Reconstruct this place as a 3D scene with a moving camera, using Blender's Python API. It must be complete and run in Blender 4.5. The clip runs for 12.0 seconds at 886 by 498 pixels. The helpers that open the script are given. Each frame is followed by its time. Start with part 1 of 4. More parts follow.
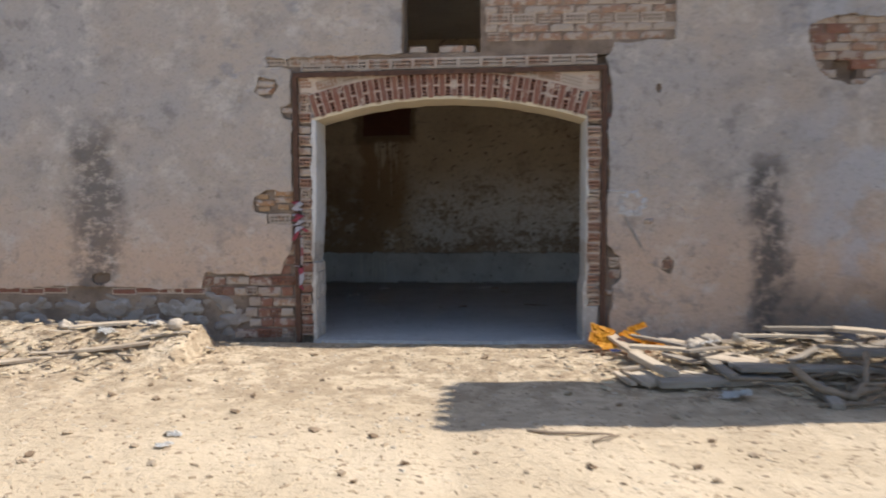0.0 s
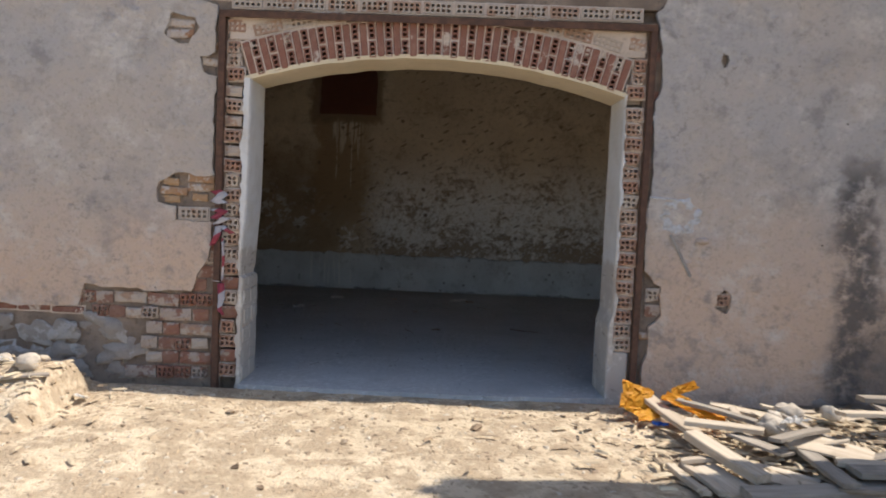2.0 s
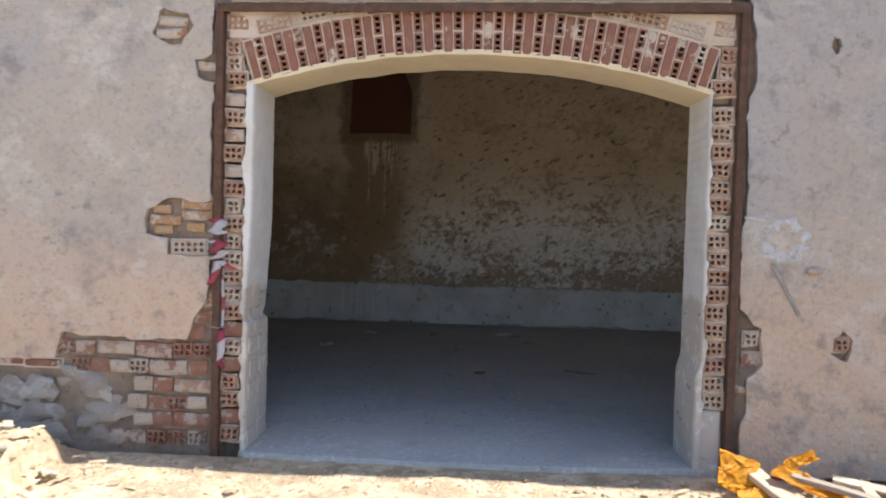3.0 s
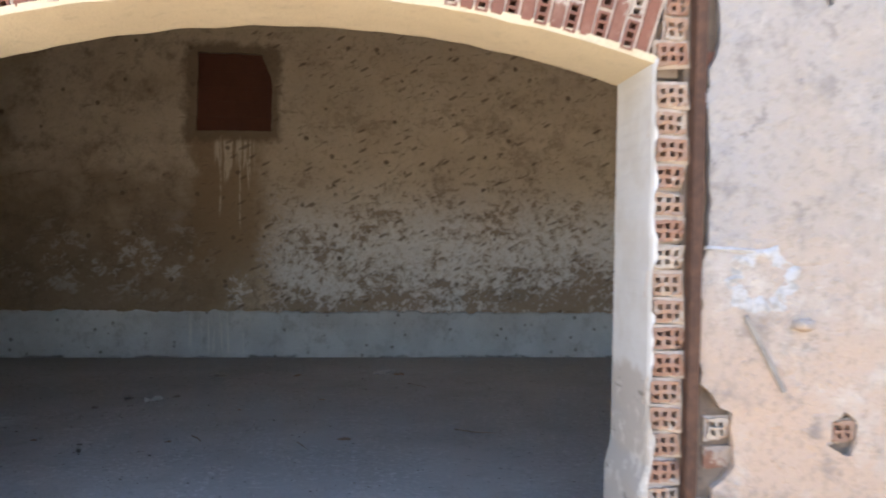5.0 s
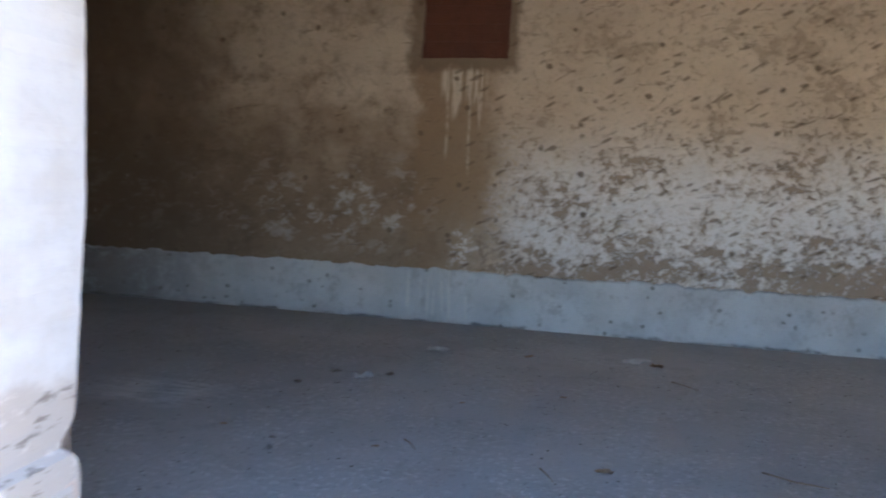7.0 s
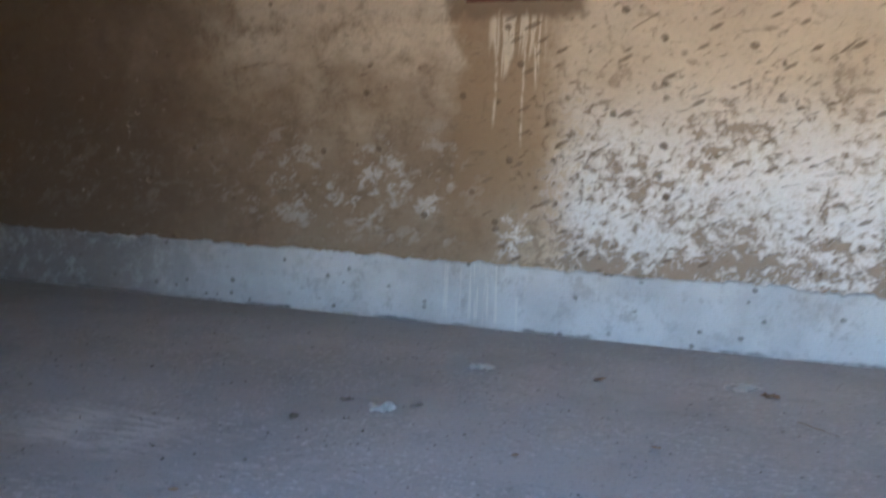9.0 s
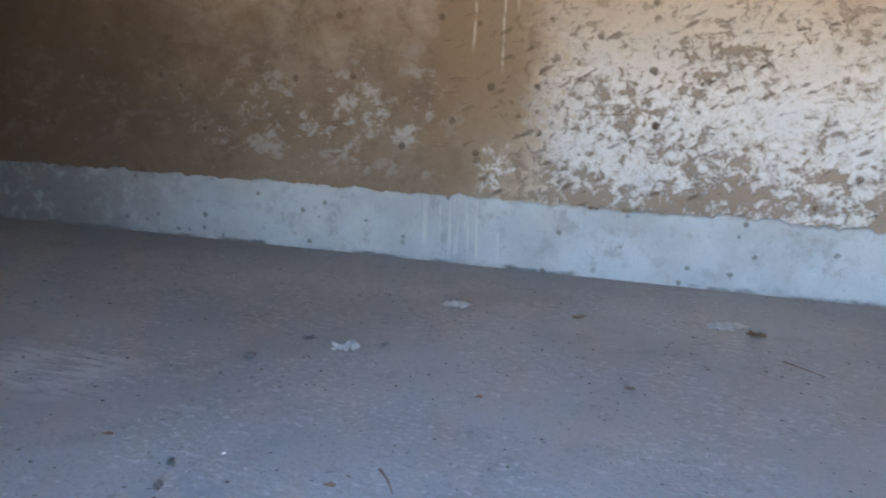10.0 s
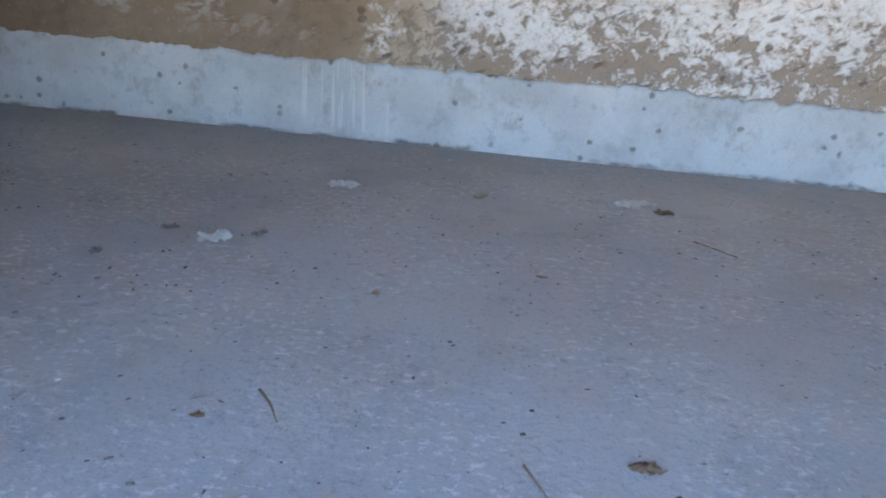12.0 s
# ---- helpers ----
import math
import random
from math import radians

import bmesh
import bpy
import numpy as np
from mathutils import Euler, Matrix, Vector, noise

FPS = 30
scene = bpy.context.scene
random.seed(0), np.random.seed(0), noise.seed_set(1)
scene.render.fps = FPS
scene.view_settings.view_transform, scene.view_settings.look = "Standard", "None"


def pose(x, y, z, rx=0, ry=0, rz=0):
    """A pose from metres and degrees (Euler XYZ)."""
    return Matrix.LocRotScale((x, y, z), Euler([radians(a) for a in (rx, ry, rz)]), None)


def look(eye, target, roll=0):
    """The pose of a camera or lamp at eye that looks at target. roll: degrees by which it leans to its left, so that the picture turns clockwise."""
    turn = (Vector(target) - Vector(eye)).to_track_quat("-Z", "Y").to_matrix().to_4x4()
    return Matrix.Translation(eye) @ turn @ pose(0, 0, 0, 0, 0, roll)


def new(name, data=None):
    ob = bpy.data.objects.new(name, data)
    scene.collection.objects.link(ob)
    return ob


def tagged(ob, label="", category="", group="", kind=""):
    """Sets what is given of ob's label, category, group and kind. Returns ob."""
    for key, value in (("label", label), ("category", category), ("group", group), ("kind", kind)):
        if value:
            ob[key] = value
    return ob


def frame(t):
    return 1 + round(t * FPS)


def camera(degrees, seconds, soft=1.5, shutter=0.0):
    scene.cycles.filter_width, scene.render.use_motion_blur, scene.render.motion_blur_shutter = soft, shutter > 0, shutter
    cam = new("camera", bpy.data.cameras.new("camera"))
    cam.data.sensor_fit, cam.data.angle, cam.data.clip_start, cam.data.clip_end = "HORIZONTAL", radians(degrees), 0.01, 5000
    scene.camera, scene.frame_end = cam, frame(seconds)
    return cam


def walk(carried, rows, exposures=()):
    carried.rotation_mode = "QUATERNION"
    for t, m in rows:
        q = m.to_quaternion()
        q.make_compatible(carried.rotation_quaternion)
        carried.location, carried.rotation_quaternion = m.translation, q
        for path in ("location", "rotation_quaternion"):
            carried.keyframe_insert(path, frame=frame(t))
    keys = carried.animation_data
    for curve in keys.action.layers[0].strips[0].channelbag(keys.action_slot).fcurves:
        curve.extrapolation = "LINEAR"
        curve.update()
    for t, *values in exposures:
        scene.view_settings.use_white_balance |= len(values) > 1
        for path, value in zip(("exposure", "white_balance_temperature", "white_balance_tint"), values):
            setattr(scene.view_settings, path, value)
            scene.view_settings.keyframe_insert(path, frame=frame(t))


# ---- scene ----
cam = camera(61.3, 12.0, 1.9, 0.5)
PATH = [
    (0, (0.336, 0.065, 1.253), (0.231, 2.06, 1.161), -0.2),
    (0.5, (0.241, 0.651, 1.293), (0.025, 2.637, 1.195), 0.7),
    (1, (0.234, 1.128, 1.252), (0.266, 3.126, 1.169), 1.0),
    (1.5, (0.2, 1.628, 1.35), (0.294, 3.623, 1.248), 1.7),
    (2, (0.061, 2.109, 1.351), (0.076, 4.105, 1.237), 2.6),
    (2.5, (0.025, 2.579, 1.337), (0.05, 4.577, 1.248), 2.1),
    (3, (0.039, 3.086, 1.372), (-0.056, 5.083, 1.316), 1.6),
    (3.2, (0.065, 3.263, 1.371), (0.032, 5.262, 1.321), 2.2),
    (4.8, (0.316, 4.497, 1.52), (0.515, 6.487, 1.483), 1.1),
    (5, (0.312, 4.706, 1.524), (0.485, 6.698, 1.481), 0.8),
    (5.5, (0.237, 5.057, 1.521), (0.161, 7.054, 1.459), 1.3),
    (6, (0.142, 5.526, 1.487), (-0.305, 7.472, 1.401), 1.4),
    (6.5, (0.042, 5.899, 1.464), (-0.528, 7.806, 1.299), 2.2),
    (7, (-0.067, 6.264, 1.514), (-0.450, 8.215, 1.321), 2.6),
    (7.2, (-0.110, 6.403, 1.515), (-0.432, 8.366, 1.335), 2.4),
    (8.8, (-0.365, 7.528, 1.436), (-0.743, 9.485, 1.269), 2.7),
    (9, (-0.354, 7.652, 1.399), (-0.851, 9.575, 1.165), 2.7),
    (9.5, (-0.293, 7.841, 1.358), (-0.821, 9.74, 1.02), 2.7),
    (10, (-0.232, 7.949, 1.339), (-0.72, 9.847, 0.94), 2.7),
    (10.5, (-0.248, 8.113, 1.36), (-0.576, 10.036, 0.918), 2.9),
    (11, (-0.351, 8.342, 1.266), (-0.529, 10.272, 0.773), 3.8),
    (11.5, (-0.367, 8.406, 1.209), (-0.475, 10.3, 0.576), 4.9),
    (12, (-0.381, 8.433, 1.224), (-0.526, 10.301, 0.524), 4.8),
]
EXPOSURES = [(0.0, 0.13, 6250, 10), (1.5, 0.2, 6250, 10), (2.5, 0.62, 6350, 10), (3.2, 1.08, 6350, 10), (5.0, 1.93, 6280, 10), (5.5, 2.28, 6080, 10), (6.0, 2.55, 5850, 10), (7.0, 2.75, 5550, 10), (9.0, 3.7, 5500, 10), (12.0, 3.88, 5430, 10)]
walk(cam, [(t, look(eye, target, roll)) for t, eye, target, roll in PATH], EXPOSURES)

# ---------------------------------------------------------------- light
SUN_EL, SUN_AZ = radians(57), radians(5.5)   # from +x, slightly behind the facade
sun_dir = Vector((math.cos(SUN_EL) * math.cos(SUN_AZ), math.cos(SUN_EL) * math.sin(SUN_AZ), math.sin(SUN_EL)))
world = bpy.data.worlds.new("sky")
scene.world = world
world.use_nodes = True
wn = world.node_tree
sky = wn.nodes.new("ShaderNodeTexSky")
sky.sky_type, sky.sun_disc, sky.sun_elevation, sky.sun_rotation = "NISHITA", False, SUN_EL, radians(90) - SUN_AZ
wn.links.new(sky.outputs[0], wn.nodes["Background"].inputs[0])
wn.nodes["Background"].inputs[1].default_value = 0.15
sun = new("sun", bpy.data.lights.new("sun", "SUN"))
sun.data.energy, sun.data.angle, sun.data.color = 5.0, radians(0.5), (1.0, 0.93, 0.82)
sun.matrix_world = look(sun_dir * 40, (0, 0, 0))

# ---------------------------------------------------------------- materials
class Nodes:
    """Short writing for a node material."""
    def __init__(self, name, rough=0.9, metal=0.0):
        self.mat = bpy.data.materials.new(name)
        self.mat.use_nodes = True
        self.t = self.mat.node_tree
        self.b = self.t.nodes["Principled BSDF"]
        self.b.inputs["Roughness"].default_value = rough
        self.b.inputs["Metallic"].default_value = metal
        self.b.inputs["Specular IOR Level"].default_value = 0.3
        g = self.t.nodes.new("ShaderNodeNewGeometry")
        self.pos, self.island = g.outputs["Position"], g.outputs["Random Per Island"]
        self.obj = self.t.nodes.new("ShaderNodeTexCoord").outputs["Object"]
        self.rnd = self.t.nodes.new("ShaderNodeObjectInfo").outputs["Random"]
        sx = self.t.nodes.new("ShaderNodeSeparateXYZ")
        self.put(sx.inputs[0], self.pos)
        self.x, self.y, self.z = sx.outputs

    def put(self, socket, v):
        if hasattr(v, "is_linked"):
            self.t.links.new(v, socket)
        else:
            if isinstance(v, tuple) and len(v) == 3 and socket.type == "RGBA":
                v = (*v, 1)
            socket.default_value = v

    def noise(self, scale, detail=4, rough=0.55, stretch=None, vec=None, distort=0.0, spin=0.0):
        n = self.t.nodes.new("ShaderNodeTexNoise")
        vec = vec or self.pos
        if stretch:
            m = self.t.nodes.new("ShaderNodeMapping")
            self.put(m.inputs[0], vec)
            m.vector_type = "TEXTURE"
            m.inputs["Scale"].default_value = tuple(1 / v for v in stretch)
            m.inputs["Rotation"].default_value = (0, spin, 0)
            vec = m.outputs[0]
        self.put(n.inputs["Vector"], vec)
        n.inputs["Scale"].default_value, n.inputs["Detail"].default_value = scale, detail
        n.inputs["Roughness"].default_value, n.inputs["Distortion"].default_value = rough, distort
        return n.outputs[0]

    def cells(self, scale, vec=None, stretch=None, out="Distance", spin=0.5):
        n = self.t.nodes.new("ShaderNodeTexVoronoi")
        vec = vec or self.pos
        if stretch:
            m = self.t.nodes.new("ShaderNodeMapping")
            self.put(m.inputs[0], vec)
            m.vector_type = "TEXTURE"
            m.inputs["Scale"].default_value = tuple(1 / v for v in stretch)
            m.inputs["Rotation"].default_value = (0, spin, 0)
            vec = m.outputs[0]
        self.put(n.inputs["Vector"], vec)
        n.inputs["Scale"].default_value = scale
        return n.outputs[out]

    def op(self, kind, a, b=0.0):
        n = self.t.nodes.new("ShaderNodeMath")
        n.operation = kind
        self.put(n.inputs[0], a)
        self.put(n.inputs[1], b)
        return n.outputs[0]

    def step(self, v, lo, hi, a=0.0, b=1.0):
        n = self.t.nodes.new("ShaderNodeMapRange")
        n.interpolation_type = "SMOOTHSTEP"
        for i, w in enumerate((v, lo, hi, a, b)):
            self.put(n.inputs[i], w)
        return n.outputs[0]

    def mix(self, f, a, b):
        n = self.t.nodes.new("ShaderNodeMix")
        n.data_type = "RGBA"
        self.put(n.inputs[0], f)
        self.put(n.inputs[6], a)
        self.put(n.inputs[7], b)
        return n.outputs[2]

    def times(self, *vs):
        r = vs[0]
        for v in vs[1:]:
            r = self.op("MULTIPLY", r, v)
        return r

    def band(self, v, lo, hi, soft):
        """1 between lo and hi, fading over soft."""
        return self.times(self.step(v, lo - soft, lo + soft), self.step(v, hi - soft, hi + soft, 1.0, 0.0))

    def wavy(self, v, scale, amount, detail=4):
        """v pushed about by noise, for uneven edges."""
        return self.op("ADD", v, self.op("MULTIPLY", self.op("SUBTRACT", self.noise(scale, detail, 0.65), 0.5), amount * 2))

    def done(self, color, bump=None, dist=0.01, strength=0.6):
        self.put(self.b.inputs["Base Color"], color)
        if bump is not None:
            n = self.t.nodes.new("ShaderNodeBump")
            n.inputs["Distance"].default_value, n.inputs["Strength"].default_value = dist, strength
            self.put(n.inputs["Height"], bump)
            self.put(self.b.inputs["Normal"], n.outputs[0])
        return self.mat


def plaster_material():
    """Old grey-beige lime render with soot-dark damp columns, blue-white wash and scratches."""
    m = Nodes("old_facade_render", 0.93)
    big, mid, fine = m.noise(0.9, 5, 0.6), m.noise(4.5, 6, 0.65), m.noise(38, 4, 0.6)
    c = m.mix(m.step(big, 0.38, 0.62), (0.47, 0.415, 0.37), (0.42, 0.40, 0.395))
    low = m.step(m.wavy(m.z, 1.3, 0.5), 0.7, 1.7, 1.0, 0.0)
    c = m.mix(m.times(low, 0.9), c, (0.60, 0.45, 0.345))
    c = m.mix(m.times(m.step(m.noise(1.6, 7, 0.68, (1, 1, 1.3)), 0.50, 0.70), m.step(m.wavy(m.z, 1.1, 0.5), 0.6, 1.5, 0.2, 1.0), 0.5), c, (0.235, 0.23, 0.235))
    c = m.mix(m.times(m.step(mid, 0.54, 0.68), m.step(big, 0.4, 0.6, 0.3, 1.0), 0.6), c, (0.20, 0.19, 0.19))
    c = m.mix(m.times(m.step(m.noise(11, 7, 0.74, (0.85, 1, 1.15)), 0.57, 0.66), m.step(m.noise(1.3, 3), 0.45, 0.6), 0.5), c, (0.16, 0.15, 0.15))
    c = m.mix(m.times(m.step(m.noise(2.4, 8, 0.72, (1, 1, 1.1)), 0.50, 0.68), 0.7), c, (0.63, 0.60, 0.565))
    wash = m.times(m.step(m.wavy(m.x, 1.2, 0.7), 2.9, 4.2), m.step(m.noise(1.7, 6, 0.62), 0.45, 0.6))
    c = m.mix(m.times(wash, 0.65), c, (0.50, 0.53, 0.60))
    c = m.mix(m.times(m.step(m.noise(2.2, 5, 0.6, (1, 1, 1.6)), 0.60, 0.68), m.step(m.z, 1.2, 2.4), 0.5), c, (0.25, 0.26, 0.30))
    wx = m.wavy(m.x, 2.2, 0.32, 7)
    left = m.times(m.band(wx, -3.86, -3.36, 0.12), m.step(m.wavy(m.z, 2, 0.4), 1.9, 2.4, 1.0, 0.0), m.step(m.noise(7, 6, 0.75, (1, 1, 1.6)), 0.36, 0.54))
    right = m.times(m.band(wx, 2.96, 3.26, 0.10), m.step(m.wavy(m.z, 2, 0.2), 1.6, 1.95, 1.0, 0.0), m.step(m.noise(6, 5, 0.7), 0.34, 0.54))
    damp = m.times(m.step(m.x, 2.7, 3.3), m.step(m.wavy(m.z, 1.5, 0.35), 0.3, 0.8, 1.0, 0.0), 0.8)
    for stain, k in ((left, 0.7), (right, 0.85), (damp, 0.8)):
        c = m.mix(m.times(stain, k), c, (0.085, 0.08, 0.08))
    c = m.mix(m.times(m.step(m.cells(3.3, None, (1, 1, 1.4)), 0.05, 0.02), m.step(m.noise(2, 2), 0.5, 0.55)), c, (0.07, 0.06, 0.055))
    c = m.mix(m.times(m.step(fine, 0.5, 0.68), 0.25), c, (0.18, 0.165, 0.15))
    h = m.op("ADD", m.op("ADD", m.times(mid, 1.2), m.noise(11, 6, 0.7)), m.times(fine, 0.4))
    return m.done(c, h, 0.04, 0.9)


def backwall_material():
    """Ochre limewash, scratched, flaking to white low down, brown low at one end, damp under the blocked opening;
    shade painted in at the left end.
    """
    m = Nodes("ochre_limewash", 0.92)
    big, fine = m.noise(0.8, 5, 0.62), m.noise(30, 4, 0.6)
    blotch, cloud = m.noise(2.3, 8, 0.70, (0.8, 1, 1.15)), m.noise(1.2, 5, 0.62)
    stroke = m.noise(11, 10, 0.78, (0.95, 1, 1.05), None, 0.4, -0.35)
    c = m.mix(m.step(big, 0.35, 0.65), (0.66, 0.55, 0.405), (0.57, 0.465, 0.335))
    c = m.mix(m.times(m.step(blotch, 0.48, 0.66), 0.45), c, (0.45, 0.355, 0.245))
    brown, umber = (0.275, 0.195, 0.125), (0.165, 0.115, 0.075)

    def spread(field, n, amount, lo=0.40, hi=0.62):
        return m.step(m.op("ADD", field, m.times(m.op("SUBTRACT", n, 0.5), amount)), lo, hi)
    # bare brown render at one end of the wall, low down
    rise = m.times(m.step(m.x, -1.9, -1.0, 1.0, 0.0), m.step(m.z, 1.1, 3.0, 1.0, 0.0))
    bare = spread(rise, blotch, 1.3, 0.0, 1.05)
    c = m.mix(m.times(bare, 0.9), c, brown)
    # light falling off towards the left end, painted as umber
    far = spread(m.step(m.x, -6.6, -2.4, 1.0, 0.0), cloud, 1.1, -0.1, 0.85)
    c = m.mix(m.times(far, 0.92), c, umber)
    # what is left of the white coat: strong past the damp band, thin patches on the brown side
    rx = spread(m.step(m.wavy(m.x, 1.6, 0.25, 5), -1.75, -0.25), stroke, 3.2, 0.30, 0.62)
    lowz = m.wavy(m.z, 1.3, 0.3, 5)
    veil = m.times(rx, m.step(lowz, 1.25, 2.35, 0.8, 0.0))
    c = m.mix(veil, c, (0.66, 0.605, 0.555))
    gone = m.op("ADD", m.op("ADD", stroke, m.times(m.op("SUBTRACT", blotch, 0.5), 0.55)), m.step(lowz, 0.60, 1.0, 0.07, -0.02))
    gone = m.op("ADD", gone, m.times(m.step(m.x, 0.4, 2.6), m.step(m.z, 0.7, 1.5, 0.05, 0.0)))
    flake = m.times(m.step(gone, 0.545, 0.575), rx, m.step(lowz, 1.5, 2.6, 1.0, 0.45))
    c = m.mix(m.times(flake, 0.85), c, (0.335, 0.245, 0.165))
    bright = m.times(m.step(gone, 0.53, 0.44), rx, m.step(lowz, 1.3, 2.1, 0.95, 0.0))
    c = m.mix(bright, c, (0.82, 0.79, 0.765))
    thin = m.times(m.step(m.noise(7.5, 9, 0.76, (0.75, 1, 1.1), None, 0.4, -0.3), 0.515, 0.59), m.step(m.noise(1.5, 4, 0.6), 0.36, 0.52),
                   m.band(lowz, 0.78, 1.55, 0.3), m.step(m.x, -4.6, -2.5, 0.15, 1.0), m.step(m.x, -1.9, -1.3, 1.0, 0.15))
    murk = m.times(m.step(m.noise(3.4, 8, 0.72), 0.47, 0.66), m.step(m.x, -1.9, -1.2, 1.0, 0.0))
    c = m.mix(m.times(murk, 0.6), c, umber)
    c = m.mix(m.times(thin, 0.8), c, (0.60, 0.55, 0.50))
    # damp run below the blocked opening, ragged and fading into the brown
    bx = m.wavy(m.wavy(m.x, 2.2, 0.22, 4), 11, 0.16, 8)
    damp = m.times(m.step(bx, -1.99, -1.85), m.step(bx, -1.28, -0.88, 1.0, 0.0), m.step(m.z, 2.6, 2.75, 1.0, 0.0), m.step(m.wavy(m.z, 2.5, 0.3), 0.7, 1.3, 0.45, 1.0))
    c = m.mix(m.times(damp, m.step(blotch, 0.3, 0.7, 1.0, 0.75), 0.92), c, (0.30, 0.205, 0.12))
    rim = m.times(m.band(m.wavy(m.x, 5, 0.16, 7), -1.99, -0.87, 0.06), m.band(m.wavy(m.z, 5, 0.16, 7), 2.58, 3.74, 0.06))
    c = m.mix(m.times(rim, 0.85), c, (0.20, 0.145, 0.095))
    # lime drips
    for x0, z0, w in ((-1.57, 1.73, 0.011), (-1.34, 1.58, 0.009)):
        run = m.times(m.band(m.wavy(m.x, 3, 0.03), x0 - w, x0 + w, 0.008), m.band(m.z, z0, 2.6, 0.08))
        c = m.mix(m.times(run, m.step(m.noise(9, 4), 0.3, 0.5), 0.75), c, (0.66, 0.57, 0.44))
    comb = m.times(m.step(m.noise(24, 4, 0.6, (1.0, 1, 0.05)), 0.46, 0.54), m.band(m.wavy(m.x, 4, 0.05), -1.62, -1.18, 0.03), m.step(m.op("ADD", m.z, m.times(m.noise(14, 2, 0.5, (1, 1, 0.03)), -0.9)), 1.66, 1.80), m.step(m.z, 2.55, 2.62, 1.0, 0.0))
    c = m.mix(m.times(comb, 0.85), c, (0.70, 0.61, 0.47))
    patch = m.times(m.band(m.wavy(m.x, 6, 0.3, 6), -1.46, -1.26, 0.05), m.band(m.wavy(m.z, 7, 0.25, 6), 0.62, 0.95, 0.08), m.step(m.noise(16, 6, 0.75), 0.47, 0.53))
    c = m.mix(m.times(patch, 0.95), c, (0.78, 0.74, 0.70))
    # slanting scratches, gouges and pocks
    sx = m.step(m.x, -2.3, -1.1, 0.25, 1.0)
    scr = m.times(m.step(m.wavy(m.cells(4.6, None, (0.62, 1, 2.0), "Distance", -0.5), 22, 0.13), 0.21, 0.11), m.step(m.noise(2.0, 4), 0.38, 0.48), sx)
    scr2 = m.times(m.step(m.noise(11, 6, 0.70, (0.45, 1, 1.7), None, 0.5, -0.5), 0.605, 0.655), m.step(m.noise(1.8, 4), 0.36, 0.5), sx)
    scr3 = m.times(m.step(m.noise(9, 6, 0.68, (0.40, 1, 2.0), None, 0.4, -0.1), 0.61, 0.66), m.step(m.noise(2.6, 4), 0.42, 0.54))
    pock = m.times(m.step(m.wavy(m.cells(4.6), 20, 0.08), 0.17, 0.09), m.step(m.noise(3.1, 3), 0.46, 0.53))
    for s_, k in ((scr, 0.75), (scr2, 0.7), (scr3, 0.55), (pock, 0.8)):
        c = m.mix(m.times(s_, k), c, (0.17, 0.12, 0.08))
    c = m.mix(m.times(m.step(fine, 0.5, 0.7), 0.2), c, (0.22, 0.165, 0.11))
    h = m.op("SUBTRACT", m.op("ADD", m.times(fine, 0.3), m.noise(3, 4)), m.op("ADD", m.times(flake, 0.5), m.op("ADD", m.times(pock, 0.8), m.times(scr2, 0.5))))
    return m.done(c, h, 0.014, 0.8)


def cement_material(name, a, b, stain=0.5, scale=1.0, spots=True, rough=0.88, relief=0.01):
    m = Nodes(name, rough)
    big, mid, fine = m.noise(1.1 * scale, 5, 0.6), m.noise(7 * scale, 6, 0.65), m.noise(60 * scale, 3, 0.6)
    c = m.mix(m.step(big, 0.36, 0.64), a, b)
    dk = tuple(v * 0.45 for v in a)
    c = m.mix(m.times(m.step(mid, 0.54, 0.7), stain), c, dk)
    if spots:
        c = m.mix(m.times(m.step(m.cells(8 * scale), 0.13, 0.07), m.step(m.noise(2.5, 2), 0.45, 0.55), 0.8), c, tuple(v * 0.3 for v in a))
    c = m.mix(m.times(m.step(fine, 0.5, 0.7), 0.25), c, tuple(v * 0.55 for v in a))
    return m.done(c, m.op("ADD", m.times(mid, 0.8), m.times(fine, 0.4)), relief, 0.6)


